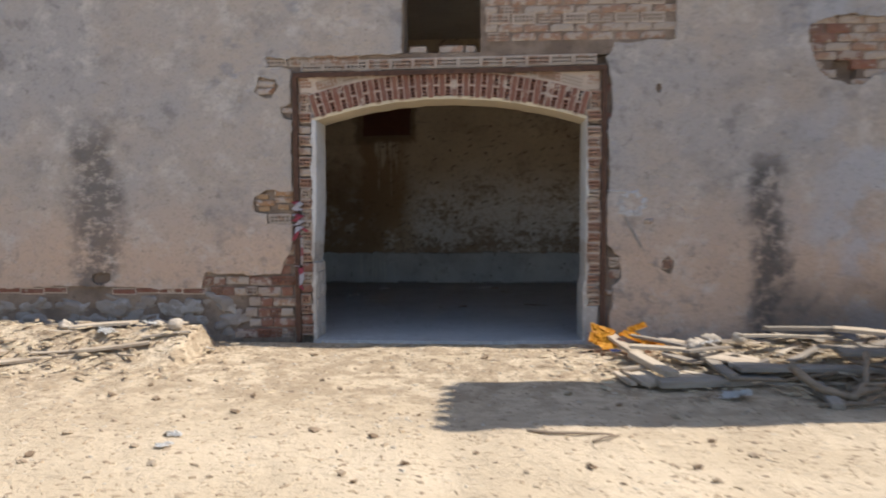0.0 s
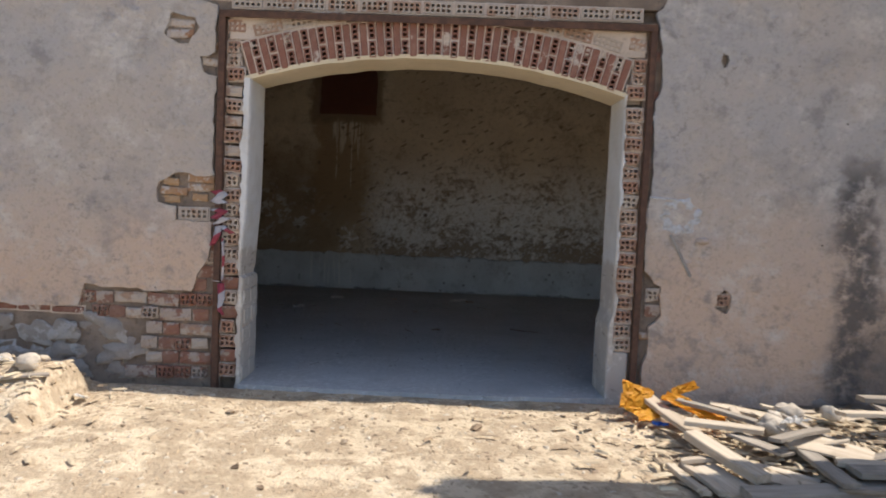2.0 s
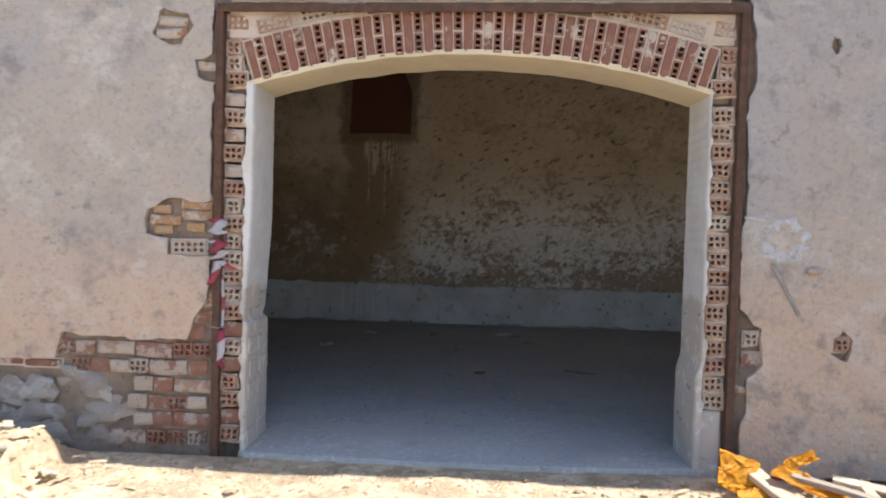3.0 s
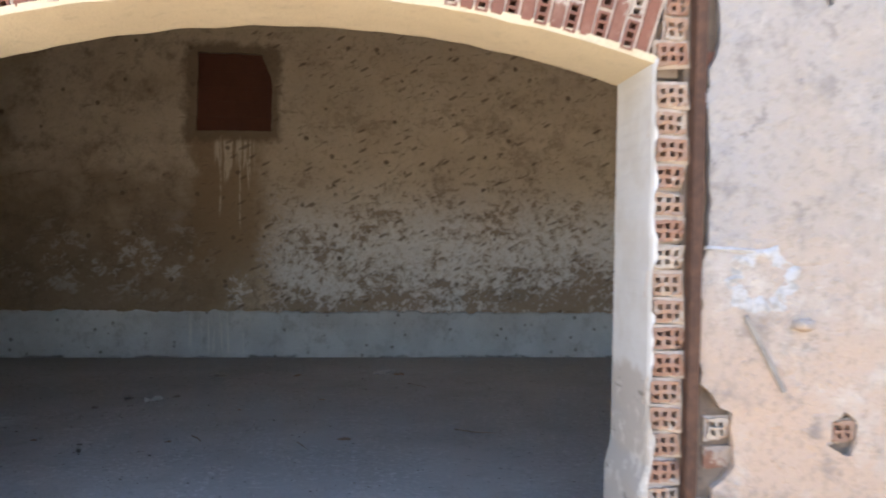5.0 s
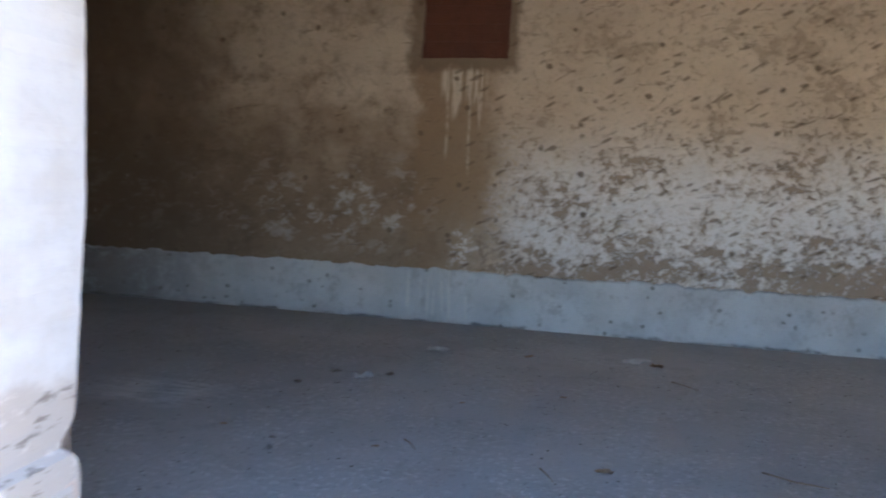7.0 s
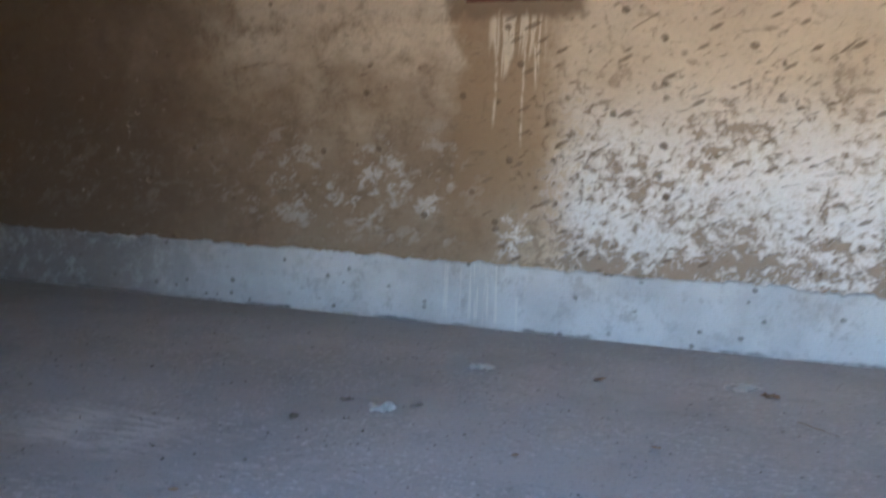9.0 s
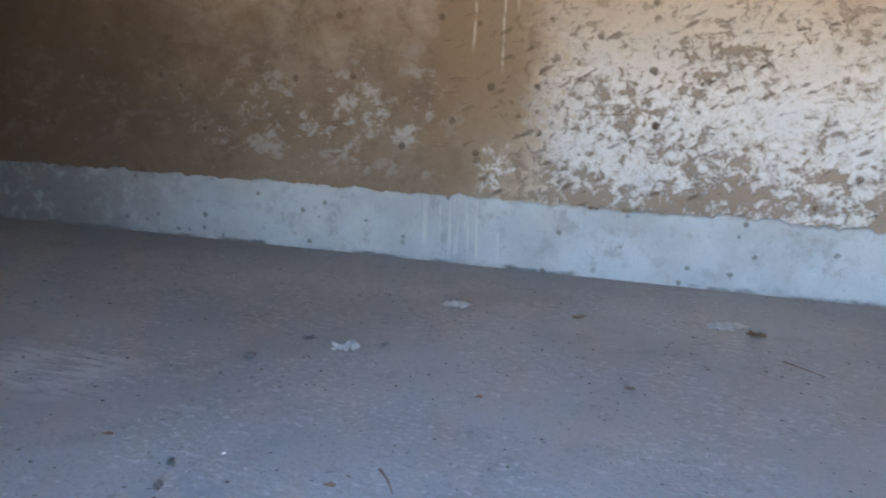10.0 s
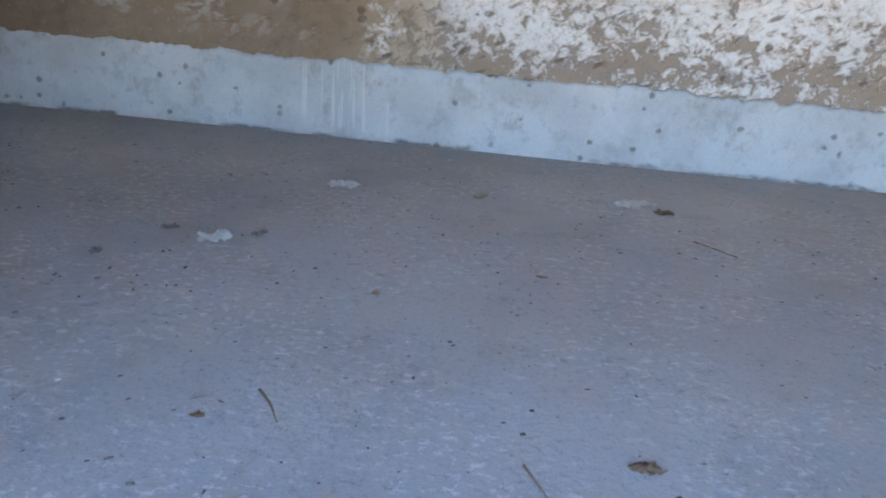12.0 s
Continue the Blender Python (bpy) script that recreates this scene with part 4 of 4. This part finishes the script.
ribbon(((-1.482, Y - 0.01, 1.14), (-1.442, Y - 0.02, 1.11), (-1.402, Y - 0.015, 1.09)), 0.045, M_TAPE, "tail", tp)
ribbon(((-1.477, Y, 1.05), (-1.467, Y, 0.90), (-1.472, Y, 0.75)), 0.018, M_TAPE, "strand", tp)
ribbon(((-1.542, Y, 0.745), (-1.482, Y - 0.012, 0.74), (-1.452, Y - 0.01, 0.75)), 0.025, M_TAPE, "wrap", tp)
ribbon(((-1.477, Y - 0.01, 0.73), (-1.467, Y - 0.02, 0.62), (-1.482, Y - 0.015, 0.54), (-1.452, Y - 0.01, 0.50)), 0.05, M_TAPE, "tail", tp, 0.12)

for x, w in ((-0.30, 0.17), (0.03, 0.24), (0.22, 0.1)):
    bm = solid_brick(w, 0.075, 0.12, 0.01, False)
    ob = part("loose_brick", bm, M_DIRTY)
    ob.matrix_basis = pose(x, CORE + 0.02, WIN[2] + 0.037, 0, 0, wob(8))
    tagged(ob, "loose mortar-smeared brick on the opening's sill", "brick", "bricks on the sill")
bm = solid_brick(0.020, 0.34, 0.03, 0.004, False)
ob = part("iron_strap", bm, M_ASH)
ob.matrix_basis = pose(1.815, FRONT - 0.026, 1.07, 0, -29, 0)
tagged(ob, "thin lime-smeared iron strap embedded slantwise in the render", "strap")
bm = bmesh.new()
rows = []
for i in range(64):
    a = 2 * math.pi * i / 64
    q = Vector((math.cos(a) * 2, math.sin(a) * 2, 3))
    k = 1 + 0.35 * noise.noise(q) + 0.16 * noise.noise(q * 3.3)
    wide = 0.026 * (1 + 0.7 * noise.noise(q * 1.7 + Vector((5, 5, 5))))
    hump = 0.009 * (0.5 + 2.2 * noise.noise(q * 2.1))
    rows.append([bm.verts.new((k * (0.115 + t * wide) * math.cos(a), -hump * u, k * (0.098 + t * wide) * math.sin(a))) for t, u in ((-1, -0.4), (-0.6, 0.7), (0.1, 1.0), (0.7, 0.5), (1.1, -0.4))])
for i in range(64):
    a, b = rows[i], rows[(i + 1) % 64]
    for k in range(4):
        bm.faces.new((a[k], a[k + 1], b[k + 1], b[k]))
ob = part("lime_ring", bm, M_LIME, None, "", True)
ob.matrix_basis = pose(1.80, FRONT - 0.013, 1.36)
tagged(ob, "rough ring of pale bluish lime stuck on the render", "plaster")
bm = solid_brick(0.20, 0.016, 0.02, 0.006, False)
ob = part("lime_ledge", bm, M_LIME)
ob.matrix_basis = pose(1.665, FRONT - 0.022, 1.475, 0, 3, 0)
tagged(ob, "thin pale ridge of lime on the stained render", "plaster")
bm = lump(0.05, 0.55, 0.4, 9)
ob = part("plaster_lump", bm, M_PLASTER, None, "", True)
ob.matrix_basis = pose(1.965, FRONT - 0.008, 1.185)
tagged(ob, "white lump of plaster stuck on the render", "plaster")


# ---------------------------------------------------------------- debris outside
def board(length, width, thick, material, name="board"):
    bm = bmesh.new()
    n = 9
    rows = []
    bend, seed = wob(0.012), rng.uniform(0, 50)
    for i in range(n):
        x = (i / (n - 1) - 0.5) * length
        up = bend * (1 - (2 * i / (n - 1) - 1) ** 2)
        e = 0.12 * width * noise.noise(Vector((x * 7, seed, 0)))
        skew = 0.03 * noise.noise(Vector((seed, 2, 1))) if i in (0, n - 1) else 0
        rows.append([bm.verts.new((x + (skew if y > 0 else -skew), y + (e if y > 0 else -e * 0.4), z + up)) for y, z in ((-width / 2, 0), (width / 2, 0), (width / 2, thick * 0.85), (width / 2 * 0.9, thick), (-width / 2 * 0.9, thick), (-width / 2, thick * 0.85))])
    for a, b in zip(rows, rows[1:]):
        for k in range(6):
            bm.faces.new((a[k], a[(k + 1) % 6], b[(k + 1) % 6], b[k]))
    bm.faces.new(rows[0])
    bm.faces.new(rows[-1])
    return mesh_of(name, bm, material)


def branch(points, r0, r1, material, name="branch", parent=None):
    bm = bmesh.new()
    pts = [Vector(p) for p in points]
    fine = []
    for a, b in zip(pts, pts[1:]):
        fine += [a.lerp(b, k / 4) for k in range(4)]
    fine.append(pts[-1])
    rows = []
    for i, p in enumerate(fine):
        f = i / (len(fine) - 1)
        d = (fine[min(i + 1, len(fine) - 1)] - fine[max(i - 1, 0)]).normalized()
        u = d.orthogonal().normalized()
        w = d.cross(u)
        r = (r0 + (r1 - r0) * f) * (1 + 0.15 * noise.noise(p * 14))
        p = p + Vector((noise.noise(p * 6), noise.noise(p * 6 + Vector((5, 0, 0))), noise.noise(p * 6 + Vector((0, 5, 0))))) * r * 0.7
        rows.append([bm.verts.new(p + u * r * math.cos(t) + w * r * math.sin(t)) for t in np.linspace(0, 2 * math.pi, 7)[:-1]])
    for a, b in zip(rows, rows[1:]):
        for k in range(6):
            bm.faces.new((a[k], a[(k + 1) % 6], b[(k + 1) % 6], b[k]))
    bm.faces.new(rows[0])
    bm.faces.new(rows[-1])
    return part(name, bm, material, parent, "", True)


def lay_board(x, y, z, L, w, t, yaw, tilt, mat, label, group):
    ob = new("board", board(L, w * 1.1, t * 0.85, mat))
    ob.matrix_basis = pose(x, y, ground_height(x, y) + z, wob(6), tilt, yaw)
    return tagged(ob, label, "board", group)


PILE_R, PILE_L = "scrap wood beside the doorway", "scrap wood on the sand heap"
grey, pale = "weathered grey board lying in the scrap heap", "pale dry board lying in the scrap heap"
for x, y, z, L, w, t, yaw, tilt, mat in (
        (1.63, 6.93, 0.10, 0.62, 0.10, 0.035, -72, 9, M_PALE), (1.86, 6.60, 0.13, 0.46, 0.09, 0.035, -11, 2, M_PALE), (1.73, 6.24, 0.09, 0.62, 0.11, 0.055, -72, 5, M_PALE),
        (1.47, 6.07, 0.02, 0.40, 0.05, 0.03, -80, 1, M_PALE), (1.55, 6.07, 0.02, 0.42, 0.05, 0.03, -79, 1, M_PALE), (1.65, 6.05, 0.03, 0.38, 0.16, 0.025, -76, 2, M_PALE),
        (1.61, 6.27, 0.05, 0.24, 0.05, 0.03, 8, 0, M_PALE), (2.01, 6.12, 0.03, 0.36, 0.20, 0.02, -38, 2, M_PALE), (2.24, 6.20, 0.08, 0.66, 0.09, 0.03, -88, 4, M_WOOD),
        (2.40, 6.36, 0.07, 0.42, 0.24, 0.02, -35, 3, M_PALE), (2.23, 6.40, 0.15, 0.56, 0.06, 0.025, 36, 2, M_WOOD), (1.91, 6.88, 0.14, 0.52, 0.05, 0.03, -40, 4, M_WOOD),
        (2.16, 5.92, 0.03, 0.98, 0.11, 0.06, 12, 0, M_WOOD), (2.16, 7.14, 0.06, 0.36, 0.09, 0.02, -32, 3, M_PALE), (2.50, 7.14, 0.07, 0.34, 0.10, 0.02, -14, 2, M_PALE),
        (2.62, 6.13, 0.08, 0.60, 0.08, 0.035, -8, 2, M_PALE), (2.02, 6.44, 0.09, 0.34, 0.10, 0.02, -52, 5, M_WOOD), (3.05, 6.02, 0.10, 1.4, 0.13, 0.04, -2, 0, M_WOOD),
        (2.95, 6.62, 0.13, 0.8, 0.10, 0.03, 6, 2, M_PALE), (3.35, 6.95, 0.14, 0.9, 0.09, 0.04, -3, 0, M_WOOD), (3.45, 6.45, 0.12, 0.8, 0.12, 0.03, 30, 5, M_WOOD),
        (3.75, 6.25, 0.12, 1.1, 0.14, 0.04, 4, 2, M_WOOD), (3.9, 6.75, 0.12, 0.9, 0.1, 0.04, -15, 4, M_PALE), (2.85, 5.62, 0.02, 0.55, 0.09, 0.05, 82, -4, M_WOOD)):
    lay_board(x, y, z, L, w, t, yaw, tilt, mat, pale if mat is M_PALE else grey, PILE_R)
for k in range(46):
    x = rng.uniform(1.9, 4.4)
    y = rng.uniform(5.9 if x > 2.3 else 6.2, 7.15)
    L = rng.uniform(0.15, 0.6)
    mat = rng.choice((M_PALE, M_WOOD, M_WOOD))
    lay_board(x, y, rng.uniform(0.0, 0.10), L, rng.uniform(0.03, 0.13), rng.uniform(0.008, 0.02), rng.gauss(-45 if x < 2.7 else 0, 40), wob(18), mat, pale if mat is M_PALE else grey, PILE_R)
for x, y, z, L, w, t, yaw, tilt, mat in (
        (-2.95, 6.55, 0.02, 0.62, 0.10, 0.03, 14, -5, M_PALE), (-3.75, 6.35, 0.01, 1.15, 0.10, 0.03, 22, -3, M_PALE), (-3.25, 6.95, 0.02, 0.55, 0.16, 0.03, 10, -3, M_PALE),
        (-2.55, 6.72, 0.01, 0.42, 0.05, 0.02, 20, -4, M_WOOD), (-4.3, 6.5, 0.02, 0.8, 0.12, 0.03, -8, 3, M_PALE)):
    lay_board(x, y, z, L, w, t, yaw, tilt, mat, "pale dry board half sunk in the sand heap", PILE_L)
for k in range(12):
    x, y = rng.uniform(-4.8, -2.35), rng.uniform(5.9, 7.2)
    lay_board(x, y, rng.uniform(0, 0.03), rng.uniform(0.12, 0.5), rng.uniform(0.02, 0.06), 0.015, rng.gauss(15, 30), wob(6), M_PALE, "pale dry board half sunk in the sand heap", PILE_L)
for pts, r0, r1 in ((((2.62, 5.72, 0.12), (2.8, 5.55, -0.02), (3.0, 5.5, -0.06), (3.12, 5.6, 0.02), (3.25, 5.85, 0.2)), 0.032, 0.022), (((2.95, 5.5, -0.06), (3.25, 5.6, 0.0), (3.6, 5.75, 0.12)), 0.028, 0.016),
                    (((2.7, 5.4, -0.1), (3.1, 5.42, -0.08), (3.6, 5.5, -0.06)), 0.02, 0.014), (((3.1, 5.62, 0.0), (3.4, 5.5, 0.05), (3.7, 5.45, 0.14)), 0.022, 0.012),
                    (((3.2, 6.0, 0.1), (3.3, 5.7, 0.12), (3.42, 5.4, 0.0)), 0.02, 0.012), (((2.2, 5.9, -0.02), (2.6, 5.75, 0.0), (3.0, 5.8, 0.06)), 0.016, 0.01),
                    (((0.62, 4.75, -0.115), (0.9, 4.68, -0.10), (1.15, 4.72, -0.115)), 0.012, 0.007), (((1.0, 4.55, -0.12), (1.12, 4.62, -0.10), (1.18, 4.70, -0.12)), 0.010, 0.006)):
    ob = branch(pts, r0, r1, M_BRANCH)
    tagged(ob, "dry crooked branch on the sandy ground", "branch", "dry branches")


for k in range(34):
    x, y = rng.uniform(2.9, 4.3), rng.uniform(5.0, 6.2)
    a, L = rng.uniform(0, 6.28), rng.uniform(0.3, 0.8)
    z = ground_height(x, y) + rng.uniform(0.0, 0.12)
    d = Vector((math.cos(a), math.sin(a) * 0.6, rng.uniform(-0.1, 0.25))) * L
    mid = Vector((x, y, z + 0.02)) + d * 0.5 + Vector((wob(0.06), wob(0.06), rng.uniform(0, 0.06)))
    ob = branch(((x, y, z), tuple(mid), tuple(Vector((x, y, z)) + d)), rng.uniform(0.006, 0.016), 0.004, M_BRANCH)
    tagged(ob, "dry crooked branch in the brush pile", "branch", "dry branches")


def crumpled(w, h, material, seed, name, parent=None, fold=0.35, n=16, torn=False):
    bm = bmesh.new()
    g = [[None] * (n + 1) for _ in range(n + 1)]
    for j in range(n + 1):
        for i in range(n + 1):
            u, v = i / n - 0.5, j / n - 0.5
            if torn:
                a, q = math.atan2(v, u), max(abs(u), abs(v))
                q *= 1 + 0.55 * noise.noise(Vector((math.cos(a) * 2, math.sin(a) * 2, seed))) + 0.3 * noise.noise(Vector((math.cos(a) * 5, math.sin(a) * 5, seed)))
                u, v = q * math.cos(a), q * math.sin(a)
            p = Vector((u * 4, v * 4, seed))
            d = fold * w * (abs(noise.noise(p)) - 0.2 + 0.4 * noise.noise(p * 2.7))
            g[j][i] = bm.verts.new((u * w + 0.1 * w * noise.noise(p + Vector((7, 0, 0))), v * h + 0.1 * h * noise.noise(p + Vector((0, 7, 0))), d))
    for j in range(n):
        for i in range(n):
            bm.faces.new((g[j][i], g[j][i + 1], g[j + 1][i + 1], g[j + 1][i]))
    bmesh.ops.solidify(bm, geom=list(bm.faces), thickness=0.002)
    return part(name, bm, material, parent)


sack = thing("plastic_sack", "crumpled orange-yellow plastic sack by the doorway", "sack")
for i, (w, h, p) in enumerate(((0.24, 0.20, pose(1.455, 7.10, 0.11, 66, 20, 12)), (0.40, 0.15, pose(1.80, 6.95, 0.10, 12, 14, -38)), (0.17, 0.10, pose(1.50, 6.97, 0.04, 25, -5, 25)), (0.18, 0.06, pose(1.78, 7.12, 0.19, 60, -20, 5)))):
    o = crumpled(w, h, M_YELLOW, i * 3.3, "fold", sack, 0.10, 12)
    o.matrix_basis = p
bl = crumpled(0.09, 0.06, M_BLUE, 21, "plastic_scrap")
bl.matrix_basis = pose(1.53, 6.80, 0.03)
tagged(bl, "small blue plastic scrap on the ground", "scrap")
for i, (x, y, w, h, z) in enumerate(((2.28, 6.62, 0.26, 0.18, 0.15), (2.2, 5.62, 0.22, 0.14, 0.05), (-3.15, 6.8, 0.3, 0.16, 0.04), (-2.75, 6.9, 0.24, 0.12, 0.05), (-2.25, 7.0, 0.14, 0.09, 0.04), (-1.6, 4.6, 0.12, 0.09, 0.02), (-1.55, 4.35, 0.12, 0.09, 0.02), (-0.9, 3.3, 0.09, 0.09, 0.03))):
    o = crumpled(w, h, M_RAG, 40 + i * 2.1, "plastic_scrap", None, 0.14, 16, True)
    o.matrix_basis = pose(x, y, ground_height(x, y) + z, wob(15), wob(15), wob(90))
    tagged(o, "crumpled off-white plastic scrap on the ground", "scrap", "plastic scraps")
for k, (x, y, r) in enumerate(((2.17, 6.64, 0.085), (2.40, 6.92, 0.075), (2.28, 6.85, 0.05), (2.62, 6.8, 0.06), (-2.52, 6.85, 0.07), (-2.75, 6.98, 0.05), (-3.6, 6.9, 0.06))):
    ob = part("concrete_lump", lump(r, 0.8, 0.40, 60 + k, 3), M_RUBBLE, None, "", True)
    ob.matrix_basis = pose(x, y, ground_height(x, y) + (0.07 if x > 0 else 0.0) + r * 0.5, wob(20), wob(20), wob(90))
    tagged(ob, "broken pale concrete lump among the scrap boards" if x > 0 else "broken pale concrete lump on the sand heap", "rubble", "concrete lumps")
STONE2 = [mesh_of("rubble_stone", lump(0.05, 0.6, 0.7, 20 + k, 2), M_CLOD if k % 2 else M_CHIP) for k in range(5)]
for k in range(95):
    x, y = rng.uniform(-2.6, 2.2), rng.uniform(2.4, 7.2)
    if k < 14:
        x, y = rng.uniform(0.6, 1.6), rng.uniform(7.05, 7.3)
    ob = new("rubble_stone", rng.choice(STONE2))
    s_ = rng.uniform(0.3, 0.85) * (0.6 if k < 14 else 1)
    ob.matrix_basis = pose(x, y, ground_height(x, y) + 0.008, wob(20), wob(20), wob(180)) @ Matrix.Diagonal((s_, s_ * 0.8, s_ * 0.8, 1))
    tagged(ob, "small broken stone on dry sandy soil", "stone", "loose stones")


def scatter(name, count, place, size, material, label, height, long=1.0):
    """Many tiny angular bits as one object."""
    vs, fs = [], []
    for _ in range(count):
        x, y, k = place()
        z = height(x, y)
        a, s1 = rng.uniform(0, 6.28), size * rng.uniform(0.4, 1.3) * k
        s2, h = s1 * rng.uniform(0.3, 0.7) / long, s1 * rng.uniform(0.12, 0.45) / long
        b = len(vs)
        tip = wob(0.5)
        for u, v, w in ((-1, -1, -0.3), (1, -1, -0.3), (1, 1, -0.3), (-1, 1, -0.3), (-0.6, -0.5, 1), (0.7, -0.4 + tip * 0.4, 0.8), (0.5, 0.6, 1.1 + tip), (-0.7, 0.5, 0.7)):
            px, py = u * s1 * rng.uniform(0.7, 1.2), v * s2 * rng.uniform(0.7, 1.2)
            vs.append((x + px * math.cos(a) - py * math.sin(a), y + px * math.sin(a) + py * math.cos(a), z + w * h))
        fs += [(b, b + 3, b + 2, b + 1), (b + 4, b + 5, b + 6, b + 7), (b, b + 1, b + 5, b + 4), (b + 1, b + 2, b + 6, b + 5), (b + 2, b + 3, b + 7, b + 6), (b + 3, b, b + 4, b + 7)]
    me = bpy.data.meshes.new(name)
    me.from_pydata(vs, [], fs)
    me.materials.append(material)
    return tagged(new(name, me), label, "debris", kind="stuff")


def island_material(name, stops):
    m = Nodes(name, 0.95)
    c = m.mix(m.island, stops[0], stops[1])
    c = m.mix(m.step(m.op("FRACT", m.times(m.island, 7.3)), 0.75, 0.8), c, stops[2])
    return m.done(c, m.noise(60, 3), 0.002, 0.4)


M_BITS = island_material("mixed_chips", ((0.46, 0.35, 0.23), (0.30, 0.22, 0.15), (0.52, 0.44, 0.34)))
M_SPLINT = island_material("wood_splinters", ((0.58, 0.47, 0.32), (0.44, 0.34, 0.23), (0.36, 0.27, 0.18)))
M_CRUMB = island_material("floor_crumbs", ((0.10, 0.085, 0.07), (0.20, 0.17, 0.14), (0.62, 0.60, 0.57)))


def on_yard():
    y = 7.35 - 6.2 * rng.random() ** 1.5
    return rng.uniform(-5, 5), y, rng.uniform(0.5, 1.0)


def on_piles():
    if rng.random() < 0.85:
        return rng.gauss(2.9, 0.8), rng.gauss(6.5, 0.4), 1.0
    return rng.gauss(-3.3, 0.7), min(7.3, rng.gauss(6.6, 0.35)), 1.0


def in_room():
    x, y = rng.uniform(-4.5, 3.2), rng.uniform(8.2, 13.7)
    if rng.random() < 0.25:
        y = 13.78 - abs(rng.gauss(0, 0.05))
    return x, y, rng.uniform(0.5, 1.0) * (0.6 if y > 13.6 else 1)


scatter("ground_chips", 11000, on_yard, 0.022, M_BITS, "chips and clods strewn over sandy soil", ground_height)
scatter("wood_splinters", 2600, on_piles, 0.05, M_SPLINT, "pale wood splinters strewn over the scrap heaps", lambda x, y: ground_height(x, y) + rng.uniform(0, 0.05), 2.2)
scatter("yard_straw", 1600, on_yard, 0.035, M_SPLINT, "dry straw and bark strewn over sandy soil", ground_height, 2.5)
scatter("floor_crumbs", 2600, in_room, 0.009, M_CRUMB, "crumbs and dirt strewn over the concrete floor", lambda x, y: 0.002)

# ---------------------------------------------------------------- litter on the concrete floor
for i, (x, y, w, mat, nm, lab) in enumerate((
        (0.08, 10.17, 0.13, M_LEAF, "dry_leaf", "curled dry brown leaf on the concrete floor"), (-0.84, 11.10, 0.07, M_LEAF, "dry_leaf", "curled dry brown leaf on the concrete floor"),
        (-0.18, 11.46, 0.07, M_LEAF, "dry_leaf", "curled dry brown leaf on the concrete floor"), (-1.16, 10.15, 0.06, M_LEAF, "dry_leaf", "curled dry brown leaf on the concrete floor"),
        (-2.11, 10.22, 0.06, M_LEAF, "dry_leaf", "curled dry brown leaf on the concrete floor"), (-0.52, 12.60, 0.12, M_LEAF, "dry_leaf", "curled dry brown leaf on the concrete floor"),
        (-1.30, 12.55, 0.27, M_RAG, "paper_scrap", "crumpled pale scrap on the concrete floor"), (-1.66, 11.49, 0.20, M_RAG, "paper_scrap", "crumpled pale scrap on the concrete floor"),
        (0.38, 12.76, 0.30, M_RAG, "paper_scrap", "crumpled pale scrap on the concrete floor"), (0.55, 12.66, 0.16, M_LEAF, "dry_leaf", "curled dry brown leaf on the concrete floor"),
        (-1.49, 11.62, 0.11, M_DROP, "dirt_clod", "dark dirt clod on the concrete floor"), (-1.90, 11.57, 0.12, M_DROP, "dirt_clod", "dark dirt clod on the concrete floor"),
        (-1.75, 10.1, 0.07, M_DROP, "dirt_clod", "dark dirt clod on the concrete floor"), (-1.70, 9.95, 0.08, M_DROP, "dirt_clod", "dark dirt clod on the concrete floor"), (-2.05, 11.2, 0.09, M_DROP, "dirt_clod", "dark dirt clod on the concrete floor"))):
    w *= 0.72
    o = crumpled(w, w * 0.6, mat, 90 + i * 1.9, nm, None, 0.28, 10, True)
    o.matrix_basis = pose(x, y, 0.010 + w * 0.02, wob(6), wob(6), wob(90) if i else 10)
    tagged(o, lab, nm.split("_")[1], "litter on the floor")
for pts, r in ((((0.92, 10.42, 0.008), (1.05, 10.33, 0.012), (1.22, 10.30, 0.008)), 0.007), (((0.62, 12.2, 0.008), (0.70, 12.12, 0.008), (0.80, 12.02, 0.006)), 0.005),
               (((-1.04, 10.32, 0.006), (-0.98, 10.24, 0.01), (-0.94, 10.17, 0.006)), 0.005), (((-0.25, 10.12, 0.006), (-0.20, 10.02, 0.008), (-0.17, 9.95, 0.006)), 0.004)):
    tagged(branch(pts, r, r * 0.5, M_BRANCH, "twig"), "thin dry twig on the concrete floor", "twig", "twigs on the floor")

# ---------------------------------------------------------------- unseen tall pier, added beside the yard to cast its toothed shadow
pier = thing("shadow_pier", "unseen tall grey masonry pier with a tiled cap, added to cast the yard shadow", "pier")
part("shaft", box(bmesh.new(), 4.34, 4.80, 5.24, 6.38, -0.3, 6.30, 0.02), M_SIDE, pier)
part("cap", box(bmesh.new(), 4.30, 4.86, 5.20, 6.42, 6.30, 6.38, 0.01), M_SIDE, pier)
for i in range(7):
    bm = bmesh.new()
    rows = []
    y0 = 5.29 + i * 0.165
    for x, zz in ((4.245, 6.38), (4.55, 6.52), (4.9, 6.40)):
        rows.append([bm.verts.new((x, y0 + 0.06 * math.cos(t), zz + r * math.sin(t))) for r in (0.06, 0.045) for t in (np.linspace(0, math.pi, 7) if r == 0.06 else np.linspace(math.pi, 0, 7))])
    for a, b in zip(rows, rows[1:]):
        for k in range(14):
            bm.faces.new((a[k], a[(k + 1) % 14], b[(k + 1) % 14], b[k]))
    part("tile", bm, M_BRICK, pier)
